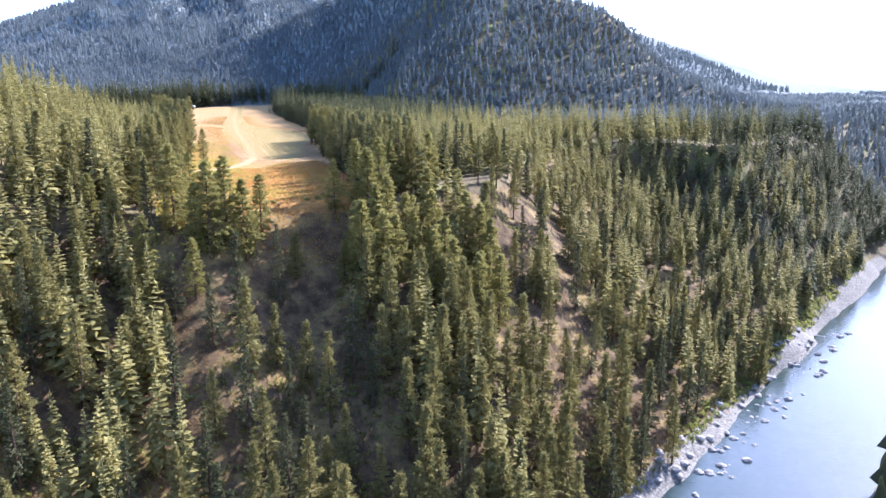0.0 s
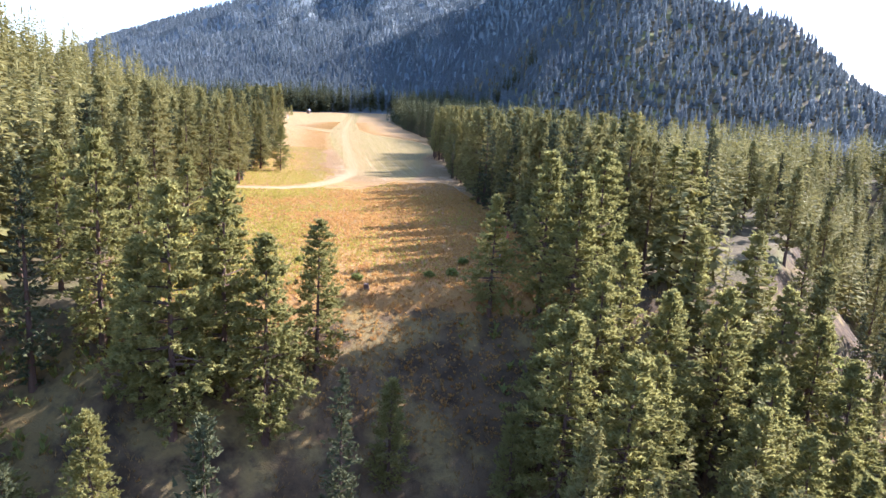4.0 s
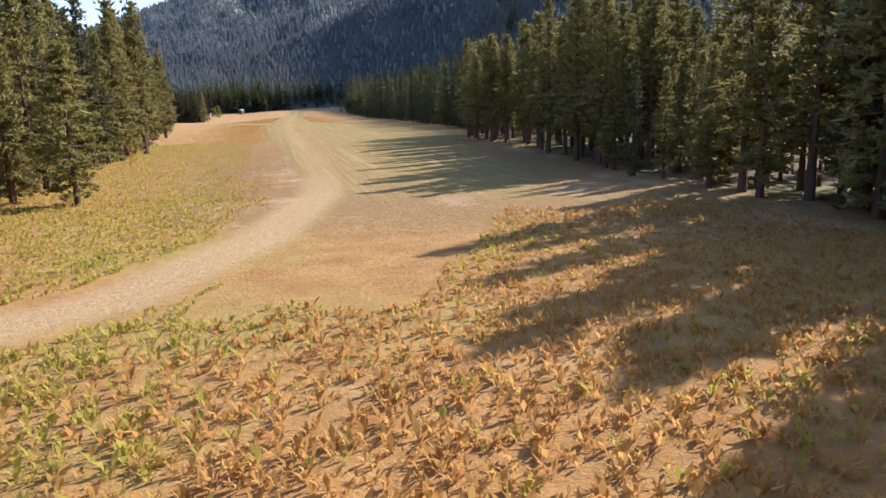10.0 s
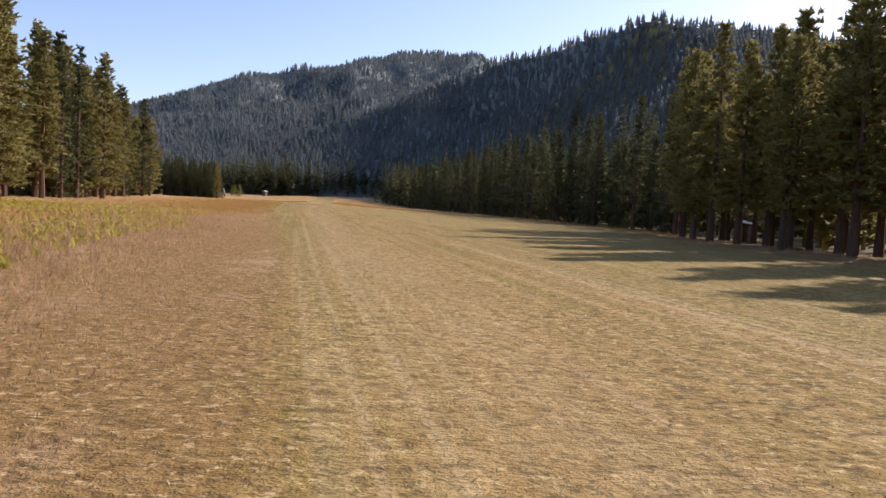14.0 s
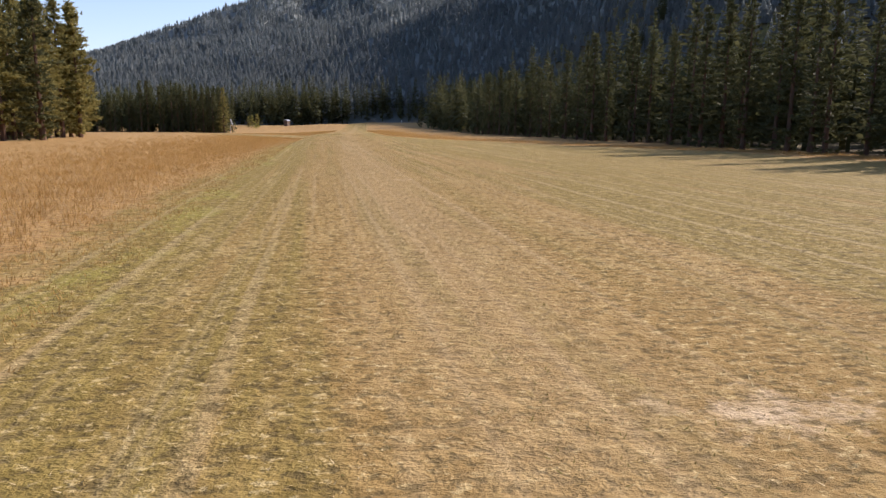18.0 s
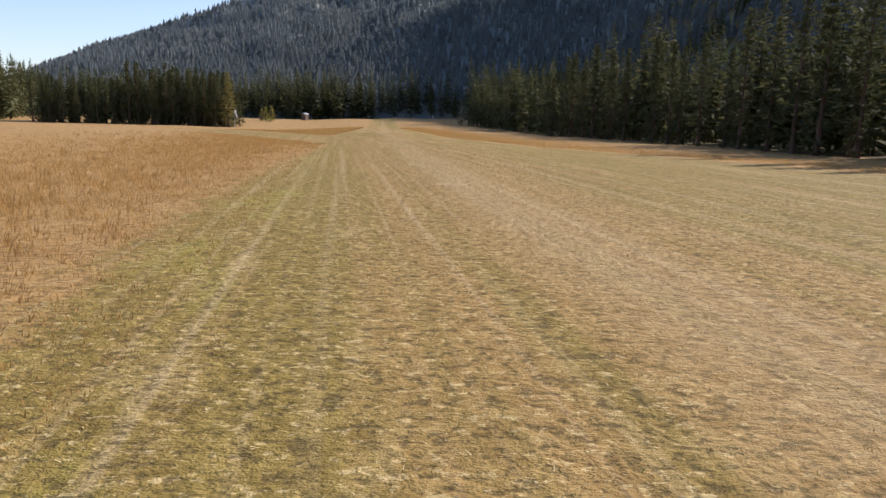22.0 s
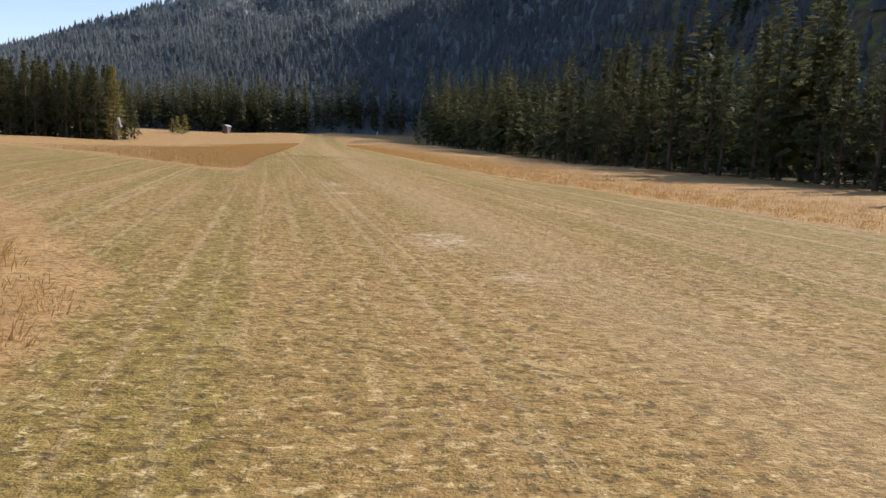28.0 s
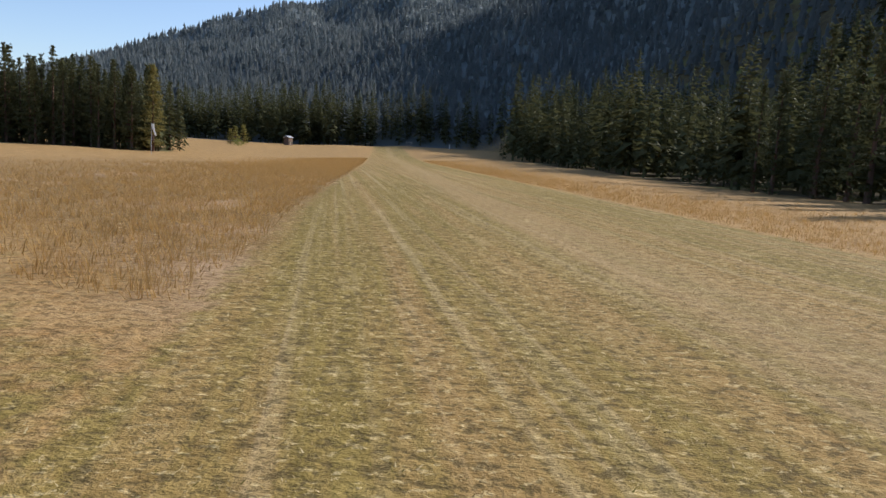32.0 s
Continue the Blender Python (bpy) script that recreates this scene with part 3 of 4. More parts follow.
P_TALL = [tree_kind("tall_pine", "tall green pine with a bare lower trunk at the meadow's edge", 100 + k, 19 + 1.2 * k, 3.5 + 0.25 * (k % 3), 0.17 + 0.03 * (k % 3), 170, 13, 4, 0.52, M_PINE, 0.85) for k in range(4)]
P_FULL = [tree_kind("pine_tree", "full green pine branched almost to the ground", 200 + k, 15 + 1.5 * k, 3.3 + 0.22 * k, 0.07 + 0.03 * (k % 2), 170, 13, 4, 0.50, M_PINE, 0.95) for k in range(4)]
P_FIR = [tree_kind("fir_tree", "slender dark green fir with a pointed top", 300 + k, 17 + 2 * k, 2.9 + 0.2 * k, 0.04, 140, 11, 3, 0.50, M_FIR_SHADED, 1.05) for k in range(3)]
# bushy near pines and saplings share the sun-brightened needle colour
P_NEAR = [tree_kind("pine_tree", "bushy pine with soft needles tinted sunlit green below the strip's end", 450 + k, 15 + k, 3.9 + 0.3 * k, 0.08, 210, 16, 8, 0.40, M_PINE_SUNLIT, 0.72, False) for k in range(2)]
P_YOUNG = [tree_kind("young_pine", "small young green pine standing in dry grass", 400 + k, 5.0 + k, 2.0 + 0.2 * k, 0.06, 70, 10, 6, 0.30, M_PINE_SUNLIT, 0.9, False) for k in range(2)]
rng = random.Random(5)
KINDS = {"tall": P_TALL, "full": P_FULL, "fir": P_FIR, "young": P_YOUNG, "near": P_NEAR}
HEIGHT = {id(k): h for ks, hs in ((P_TALL, (19, 20.2, 21.4, 22.6)), (P_FULL, (15, 16.5, 18, 19.5)), (P_FIR, (17, 19, 21)), (P_YOUNG, (5, 6)), (P_NEAR, (15, 16))) for k, h in zip(ks, hs)}
stands = []          # places taken


def free(x, y, gap):
    return all((x - a) ** 2 + (y - b) ** 2 > gap * gap for a, b in stands)


def grow(which, x, y, height, group, label=""):
    k = rng.choice(KINDS[which])
    stands.append((x, y))
    return plant(k, x, y, height / HEIGHT[id(k)], rng.uniform(0, 360), label, group)


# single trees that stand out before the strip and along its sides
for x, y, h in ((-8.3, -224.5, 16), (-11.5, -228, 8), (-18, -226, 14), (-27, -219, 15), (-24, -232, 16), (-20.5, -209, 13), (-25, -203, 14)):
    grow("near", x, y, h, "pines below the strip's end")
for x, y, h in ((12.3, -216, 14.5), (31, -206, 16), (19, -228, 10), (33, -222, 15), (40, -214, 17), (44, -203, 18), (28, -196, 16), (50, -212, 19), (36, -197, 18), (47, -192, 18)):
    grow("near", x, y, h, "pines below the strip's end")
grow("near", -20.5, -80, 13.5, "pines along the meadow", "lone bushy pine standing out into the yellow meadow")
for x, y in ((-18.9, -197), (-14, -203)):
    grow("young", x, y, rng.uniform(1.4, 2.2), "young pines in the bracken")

# the edge of the wood along both sides of the strip
for y in np.arange(-205, 190, 4.4):
    for row in range(2):
        yy = y + rng.uniform(-1.6, 1.6)
        x = float(left_edge(yy)) - 1.0 - row * 5.5 - rng.uniform(0, 3.5)
        if free(x, yy, 3.0):
            grow(rng.choice(["full", "full", "tall", "fir"]), x, yy, rng.uniform(15, 23) + 4.0 * float(sstep(-70, -20, yy)), "trees along the strip's sunny side")
for y in np.arange(-203, 22, 3.4):
    for row in range(4 if y < -100 else 3 if y < -30 else 2):
        yy = y + rng.uniform(-1.6, 1.6)
        x = float(right_edge(yy)) + 0.5 + row * 5 + rng.uniform(0, 3.5)
        if free(x, yy, 2.3):
            grow(rng.choice(["full", "full", "tall", "fir"]) if yy < -75 else "tall", x, yy, rng.uniform(16, 21.5) * (0.62 if -97 < yy < -75 else 1.03 if yy > -75 else 1.06), "pines along the strip's shaded side")
# only firs here: their dark needles stand in for the backlit edge's shade
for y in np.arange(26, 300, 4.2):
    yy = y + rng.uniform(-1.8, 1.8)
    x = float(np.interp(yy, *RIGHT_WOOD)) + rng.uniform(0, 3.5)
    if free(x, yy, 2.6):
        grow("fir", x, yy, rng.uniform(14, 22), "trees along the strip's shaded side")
# grove beside the far windsock
for i in range(190):
    x, y = rng.uniform(-125, -48), 398 + 34 * rng.random() ** 1.6
    if free(x, y, 2.8):
        grow("fir", x, y, rng.uniform(19, 25) * (1.0 if x > -88 else 0.78), "grove beside the far windsock")
grow("full", -47, 398, 22, "grove beside the far windsock")
# the steep bank below the strip
BANK_A = [(-47, -227, 15), (-35, -242, 20), (-25, -244, 14), (-17, -230, 22), (-13, -232, 20), (-21, -234, 23), (-29, -226, 21), (-37, -260, 17),
          (-31, -253, 9), (-9, -257, 15), (-15, -260, 21), (-1, -232, 12), (11, -234, 11), (21, -229, 20), (8, -258, 22), (24, -237, 19),
          (37, -227, 23), (57, -217, 24), (34, -246, 18), (38, -249, 22), (66, -219, 16), (89, -217, 22), (14, -261, 18), (45, -222, 15)]
BANK_B = [(-36, -216, 16), (-43, -207, 12), (-55, -262, 21), (-46, -267, 21), (-38, -266, 19), (16, -274, 20), (-2, -288, 18), (-14, -279, 19),
          (88, -246, 22), (117, -229, 22), (65, -278, 20), (51, -257, 17), (34, -272, 19), (156, -182, 24), (56, -271, 20), (119, -242, 21),
          (-55, -275, 20), (36, -288, 21), (-29, -283, 17), (18, -289, 21)]
for x, y, h in BANK_A + BANK_B:
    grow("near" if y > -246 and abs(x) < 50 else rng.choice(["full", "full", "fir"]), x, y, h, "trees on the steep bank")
tries = 0
for i in range(400):
    x, y = rng.uniform(14, 56), rng.uniform(-268, -216)
    if free(x, y, 4.2):
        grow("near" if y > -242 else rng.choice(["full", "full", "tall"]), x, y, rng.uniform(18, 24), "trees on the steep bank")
        tries += 1
        if tries > 32:
            break
tries = 0
for i in range(2500):
    x, y = rng.uniform(-120, 190), rng.uniform(-330, -150)
    o = float(river_offset(np.array([x]), np.array([y]))[0]) - RIVER_HALF
    if o < 5 or (-5 < x < 14 and y > -256) or (-24 < x < 14 and y > -234) or (x < 60 and y > -205) or not free(x, y, 5.4):
        continue
    # open dry slopes keep clear of trees
    if float(rough_noise(np.array([x]), np.array([y]), 26, 77, 2)[0]) > 0.17:
        continue
    grow(rng.choice(["full", "fir", "fir", "tall"]), x, y, rng.uniform(14, 22), "trees on the steep bank")
    tries += 1
    if tries > 170:
        break

for i in range(60):
    x, y = rng.uniform(60, 108), rng.uniform(-226, -184)
    if free(x, y, 7.5):
        grow(rng.choice(["full", "tall"]), x, y, rng.uniform(14, 20), "trees on the steep bank")
# a denser belt low on the bank, above the river
tries = 0
for i in range(1500):
    x, y = rng.uniform(-130, 95), rng.uniform(-390, -255)
    o = float(river_offset(np.array([x]), np.array([y]))[0]) - RIVER_HALF
    if 4 < o < 48 and free(x, y, 4.6):
        grow(rng.choice(["full", "full", "fir", "tall"]), x, y, rng.uniform(16, 23), "trees on the steep bank")
        tries += 1
        if tries > 130:
            break

# ---- the woods behind: joined, too many to count ----


def wood(name, label, places, templates, material, seed):
    """Many trees in one mesh. places: x, y, height, spin."""
    g = np.random.default_rng(seed)
    vs = []
    for x, y, z, h, a in places:
        t = templates[int(g.integers(len(templates)))]
        c, s = math.cos(a), math.sin(a)
        w = t * h * np.array([1, 1, 1.0])
        vs.append(np.stack([w[:, 0] * c - w[:, 1] * s + x, w[:, 0] * s + w[:, 1] * c + y, w[:, 2] + z], 1))
    v = np.concatenate(vs)
    ob = new(name, mesh_from(name, v, np.arange(len(v)).reshape(-1, 3), material))
    return tagged(ob, label, "trees", kind="stuff")


def trunk_tris(r, h):
    q = [(r * math.cos(a), r * math.sin(a), 0) for a in (0, 2.1, 4.2)]
    out = []
    for i in range(3):
        out += [q[i], q[(i + 1) % 3], (0, 0, h)]
    return np.array(out)


def spire(seed, skirts, sides, radius):
    """A ragged conifer of overlapping skirts, for trees that stand far off."""
    g = np.random.default_rng(seed)
    out = []
    for k in range(skirts):
        u = k / skirts
        z0, z1 = 0.05 + 0.90 * u, min(1.0, 0.05 + 0.90 * u + 1.5 / skirts)
        r = radius * (1 - u) ** 0.8 * g.uniform(0.85, 1.15)
        a0 = g.uniform(0, 6.28)
        ring = []
        for i in range(sides):
            q = r * (1.0 if i % 2 else 0.62) * g.uniform(0.75, 1.25)
            a = a0 + 6.2832 * i / sides
            ring.append((q * math.cos(a), q * math.sin(a), z0 + g.uniform(-0.03, 0.02)))
        for i in range(sides):
            out += [ring[i], ring[(i + 1) % sides], (g.uniform(-0.01, 0.01), g.uniform(-0.01, 0.01), z1)]
    return np.array(out)


def boughs(seed, count, radius, base):
    """A conifer of drooping boughs, each a ragged folded leaf-shape from the trunk to its tip."""
    g = np.random.default_rng(seed)
    out = []
    for i in range(count):
        u = ((i + g.uniform(0, 1)) / count) ** 0.85
        h = base + (1 - base) * u
        a = 2.4 * i + g.uniform(-0.5, 0.5)
        L = radius * (min(1.0, 0.5 + 2.5 * u) * (1 - u) ** 0.85 + 0.06) * g.uniform(0.65, 1.2)
        d, s = np.array([math.cos(a), math.sin(a), 0]), np.array([-math.sin(a), math.cos(a), 0])
        up = np.array([0, 0, 1.0])
        o = h * up
        e = o + d * L + up * L * (0.75 * u - 0.42 + g.uniform(-0.12, 0.12))
        m = o + d * L * g.uniform(0.45, 0.6) + up * L * (0.45 * u + 0.02)
        w = L * g.uniform(0.30, 0.48)
        fall = up * L * g.uniform(0.10, 0.28)
        p, q = m + s * w - fall, m - s * w - fall
        out += [o, p, e, o, e, q, m, p, e - fall * 0.8] if i % 2 else [o, p, e, o, e, q]
    top = np.array([0, 0, 1.0])
    for k in range(3):
        a = 2.1 * k
        out += [top, np.array([0.012 * math.cos(a), 0.012 * math.sin(a), 0.90]), np.array([0.012 * math.cos(a + 2.1), 0.012 * math.sin(a + 2.1), 0.90])]
    return np.array(out)


MID = [np.concatenate([boughs(500 + k, 84, 0.190 - 0.018 * (k % 3), 0.05 + 0.02 * (k % 4)), trunk_tris(0.014, 0.9)]) for k in range(8)]
FAINT = [spire(640 + k, 3, 5, 0.29) for k in range(6)]
FAR = [spire(600 + k, 4, 7, 0.27 - 0.02 * (k % 3)) for k in range(8)]


def scatter(n, x0, x1, y0, y1, gap, keep, hmin, hmax, seed):
    """Random places on the land, kept where keep() allows, thinned on a grid of the given gap."""
    g = np.random.default_rng(seed)
    x, y = g.uniform(x0, x1, n), g.uniform(y0, y1, n)
    ok = keep(x, y)
    x, y = x[ok], y[ok]
    cell = {}
    for i in range(len(x)):
        cell.setdefault((int(x[i] // gap), int(y[i] // gap)), i)
    i = np.array(sorted(cell.values()))
    x, y = x[i], y[i]
    return np.stack([x, y, land(x, y) - 0.2, g.uniform(hmin, hmax, len(x)), g.uniform(0, 6.28, len(x))], 1)


def behind(x, y):
    lw, rw = np.interp(y, *LEFT_WOOD), np.interp(y, *RIGHT_WOOD)
    o = river_offset(x, y) - RIVER_HALF
    left = (x < lw - np.where(y > 300, 2, 11)) & (x > lw - 120)
    right = ((x > rw + 11) & (y < 20) & (x < rw + 28)) | ((x > rw + 4) & (y > 26) & (x < rw + 110))
    right |= (x > rw + 11 + 37 * sstep(-130, -90, y)) & (y < 26) & (x < 430) & (y > -225) & (rough_noise(x, y, 26, 77, 2) < 0.42 - 0.40 * sstep(-120, -160, y) * sstep(230, 190, x) * 0.85)
    bankside = (y < -205) & ((x < -60) | (x > 120) | (y < -300)) & (x > -230) & (x < 300) & (rough_noise(x, y, 26, 77, 2) < 0.42)
    return (o > 8) & (left | right | bankside) & ~((np.abs(x + 4) < 26) & (y > -245)) & ~((y > 190) & (y < 560) & (x < 0) & ((y < 402) | (y > 450) | (x < -128)))


side_wood = scatter(22000, -230, 430, -330, 470, 5.7, behind, 11, 24, 1)
# trees whose shade is put into the colour by the darker needles
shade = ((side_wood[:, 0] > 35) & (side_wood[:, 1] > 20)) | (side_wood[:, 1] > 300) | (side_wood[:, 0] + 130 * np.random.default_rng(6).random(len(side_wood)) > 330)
side_wood[:, 3] *= np.where((side_wood[:, 0] > 35) & (side_wood[:, 1] > 20), 1.15, 1.0)
wood("conifer_wood", "dense green conifer wood beside the airstrip", side_wood[~shade], MID, M_PINE, 2)
wood("conifer_wood", "conifer wood with needles darkened for shade beside the airstrip", side_wood[shade], MID, M_FIR_SHADED, 5)
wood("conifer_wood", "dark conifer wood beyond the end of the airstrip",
     scatter(6000, -320, 320, 440, 760, 7.0, lambda x, y: ((y > 655 + 12 * np.sin(x * 0.05)) | ((x > 62 + 0.25 * (y - 448)) & (y > 448)) | ((x < -150 - 0.3 * (y - 440)))) & (np.hypot(x, y) < 735) & (land(x, y) < 16), 24, 36, 3), MID[:4], M_FIR_SHADED, 4)


def slopes(x, y):
    r = np.hypot(x, y)
    az = np.degrees(np.arctan2(x, y))
    o = river_offset(x, y)
    bare = rough_noise(x, y, 120, 55, 3) > 0.78
    o = np.where(x > 440, np.abs(o) + 30, o)
    return ((r > 725) | ((land(x, y) >= 16) & (y > 30) & (x > 0)) | ((x > 165) & (r > 300) & (y > 30)) | (x > 418)) & (r < 2900) & (az > -50) & (az < 100) & ~bare & (o > 27)


g0 = scatter(150000, -520, 1020, -100, 1020, 6.8, lambda x, y: slopes(x, y) & (np.hypot(x, y) < 1020) & (np.degrees(np.arctan2(x, y)) > -22), 8, 14, 17)
g1 = scatter(90000, -1500, 1700, -100, 1500, 10.0, lambda x, y: slopes(x, y) & (np.hypot(x, y) < 1500) & ((np.hypot(x, y) >= 1020) | (np.degrees(np.arctan2(x, y)) <= -22)), 11, 19, 7)
g2 = scatter(90000, -1900, 1400, 1000, 2900, 16.0, lambda x, y: slopes(x, y) & (np.hypot(x, y) >= 1500), 13, 21, 8)
# mountain trees wear the needle colour that has haze mixed in
wood("mountain_forest", "conifer forest with haze-tinted needles on the nearer mountain", g0, FAR, M_FAR_HAZED, 12)
wood("mountain_forest", "conifer forest with haze-tinted needles on the mountain slopes", np.concatenate([g1, g2]), FAINT, M_FAR_HAZED, 9)
g3 = scatter(22000, 100, 1150, -420, 800, 10.0, lambda x, y: (river_offset(x, y) < np.where(x > 440, 0, -22)) & (np.hypot(x, y) < 1150), 14, 22, 10)
wood("river_forest", "conifer forest across the river", g3, FAR, M_FIR_SHADED, 11)
g4 = scatter(80000, 300, 2200, 0, 2300, 17.0, lambda x, y: (river_offset(x, y) < 0) & (np.hypot(x, y) >= 1150) & (x < 1.3 * (y + 405)), 18, 27, 13)
wood("river_forest", "conifer forest with haze-tinted needles far across the river", g4, FAR, M_FAR_HAZED, 14)

# dead snags along the crest of the nearer mountain
g = np.random.default_rng(31)
az = radians(1) * g.uniform(37, 62, 60)
r = np.interp(np.degrees(az), NB[:, 0], NB[:, 3]) + g.uniform(-14, 8, 60)
x, y = r * np.sin(az), r * np.cos(az)
wood("dead_snags", "thin bare dead trees along the mountain's crest", np.stack([x, y, land(x, y) - 0.3, g.uniform(11, 20, 60), g.uniform(0, 6.28, 60)], 1), [trunk_tris(0.022, 1.0)], M_BARK, 32)

# ---- grasses ----


def blades(name, label, x, y, height, width, count, material, seed, lean=0.5, spread=0.12):
    """Tufts of narrow blades, one triangle each."""
    g = np.random.default_rng(seed)
    z = land(x, y)
    n = len(x)
    base = np.repeat(np.stack([x, y, z - 0.02], 1), count, 0)
    h = np.repeat(height, count) * g.uniform(0.6, 1.15, n * count)
    a = g.uniform(0, 6.28, n * count)
    o = np.stack([np.cos(a), np.sin(a), np.zeros_like(a)], 1)
    base = base + o * (spread * g.uniform(0, 1, n * count))[:, None]
    s = np.stack([-np.sin(a), np.cos(a), np.zeros_like(a)], 1) * (width * g.uniform(0.6, 1.3, n * count))[:, None]
    tip = base + o * (lean * h * g.uniform(0.2, 1.0, n * count))[:, None] + np.array([0, 0, 1.0]) * h[:, None]
    v = np.stack([base - s, base + s, tip], 1).reshape(-1, 3)
    ob = new(name, mesh_from(name, v, np.arange(len(v)).reshape(-1, 3), material))
    return tagged(ob, label, "grass", kind="stuff")


def fronds(name, label, x, y, height, count, material, seed):
    """Clumps of bracken: arching fronds, each a kite that rises, widens and droops to its tip."""
    g = np.random.default_rng(seed)
    n = len(x) * count
    base = np.repeat(np.stack([x, y, land(x, y) - 0.02], 1), count, 0)
    h = np.repeat(height, count) * g.uniform(0.6, 1.2, n)
    a = g.uniform(0, 6.28, n)
    o = np.stack([np.cos(a), np.sin(a), np.zeros(n)], 1)
    s = np.stack([-np.sin(a), np.cos(a), np.zeros(n)], 1) * (h * g.uniform(0.13, 0.24, n))[:, None]
    up = np.array([0, 0, 1.0])
    base = base + o * g.uniform(0, 0.12, n)[:, None]
    mid = base + o * (h * g.uniform(0.15, 0.45, n))[:, None] + up * (h * 0.72)[:, None]
    tip = base + o * (h * g.uniform(0.4, 1.1, n))[:, None] + up * (h * g.uniform(0.85, 1.25, n))[:, None]
    v = np.stack([base, mid - s, mid + s, tip], 1).reshape(-1, 3)
    i = np.arange(n)[:, None] * 4
    f = np.concatenate([i + np.array([0, 2, 1]), i + np.array([1, 2, 3])])
    ob = new(name, mesh_from(name, v, f, material))
    return tagged(ob, label, "bracken", kind="stuff")


g = np.random.default_rng(12)
y = g.uniform(-85, 262, 130000)
x = g.normal(2.5, 5.5, 130000)
ok = (x > strip_left(y) - 1) & (x < strip_right(y))
blades("mown_grass", "short dry mown grass on the airstrip", x[ok], y[ok], g.uniform(0.018, 0.045, ok.sum()), 0.014, 5, M_SHORT, 13, 5.0, 0.22)
# standing grass on both sides
y = g.uniform(-85, 400, 80000)
d = np.abs(g.normal(0, 11, 80000))
left = g.uniform(0, 1, 80000) < 0.72
x = np.where(left, strip_left(y) - 0.4 - d, strip_right(y) + 0.4 + d * 0.7)
ok = (wood_mask(x, y) < 0.3) & ~((y > 178 - 2.2 * (x + 5)) & (y < 211 - 1.6 * x + 5 * rough_noise(x, y, 7, 73, 2)) & (x < 0) & (x > -52)) & ~((y < -20) & (x > 0))
gx_, gy_ = x[ok], y[ok]
gh = g.uniform(0.16, 0.40, ok.sum()) * sstep(-105, -60, gy_) * (0.3 + 0.7 * np.maximum(sstep(0.5, 6, d[ok]), sstep(150, 190, gy_)))
early = gy_ + 18 * rough_noise(gx_, gy_, 12, 71, 2) < 22
for sel, m, nm, lb in ((~early, M_TALL, "tall_dry_grass", "tall golden dry grass beside the airstrip"), (early, M_BROWN, "brown_grass", "soft brown meadow grass with pale seed heads")):
    blades(nm, lb, gx_[sel], gy_[sel], gh[sel], 0.011, 8, m, 14, 1.1, 0.45)
# bracken before and beside the strip
y = np.where(g.uniform(0, 1, 80000) < 0.72, g.uniform(-228, -80, 80000), g.uniform(-80, 25, 80000))
x = g.uniform(-34, 28, 80000)
ok = (line_distance(x, y, ROAD) > 3.2) & ((y < -118 + 1.5 * np.clip(x - 1, 0, 12) + 4 * rough_noise(x, y, 6, 66, 2)) | (x < -7.0 - 3 * rough_noise(x, y, 14, 63, 2)) | ((x < -3.2 - 0.32 * (y + 69)) & (x < -3.0) & (y > -95) & (y < -50) & (rough_noise(x, y, 3, 64, 2) > 0.12))) & (g.uniform(0, 1, 80000) < 0.95 - 0.35 * sstep(-214, -222, y)) & (wood_mask(x, y) < 0.6)
fx, fy = x[ok], y[ok]
green = (rough_noise(fx, fy, 22, 62, 2) + 0.02 * (-8 - fx) + 0.25 * sstep(-168, -135, fy) + 0.35 * sstep(-108, -92, fy) + 0.8 * sstep(-7, -16, fx) * sstep(-160, -178, fy)) + 0.24 * g.normal(size=len(fx)) > 0.22
for sel, m, nm, lb in ((~green, M_FERN, "dry_bracken", "orange and gold dry bracken in the meadow"), (green, M_FERN_GREEN, "green_bracken", "yellow-green bracken in the meadow")):
    fronds(nm, lb, fx[sel], fy[sel], g.uniform(0.16, 0.40, sel.sum()) * (0.7 + 0.3 * sstep(-112, -135, fy[sel])), 6, m, 15)

# dry tufts and low scrub on the steep bank
x, y = g.uniform(-110, 190, 60000), g.uniform(-330, -196, 60000)
o = river_offset(x, y) - RIVER_HALF
ok = (o > 5) & ((land(x, y) < -0.6) | (np.abs(x - 80) < 60) | ((y < -212) & (np.abs(x) < 32))) & (rough_noise(x, y, 9, 91, 3) > -0.12)
blades("bank_grass", "dry tufts of grass on the steep bank", x[ok], y[ok], g.uniform(0.25, 0.65, ok.sum()), 0.05, 5, M_TALL, 19, 1.0, 0.35)
ok = (o > 5) & ((land(x, y) < -0.6) | ((y < -216) & (np.abs(x) < 32))) & (rough_noise(x, y, 14, 93, 3) > 0.10) & (g.uniform(0, 1, 60000) < 0.45)
fronds("bank_scrub", "low dull scrub on the steep bank", x[ok], y[ok], g.uniform(0.4, 1.0, ok.sum()), 6, M_BUSH, 20)

x, y = g.uniform(60, 330, 40000), g.uniform(-300, -110, 40000)
o = river_offset(x, y) - RIVER_HALF
ok = (o > 6) & (o < 11.5) & (rough_noise(x, y, 12, 95, 2) > -0.35)
fronds("river_bank_grass", "bright green grass and low willow along the river", x[ok], y[ok], g.uniform(0.6, 1.4, ok.sum()), 6, M_BUSH, 22)

# ---- small things ----


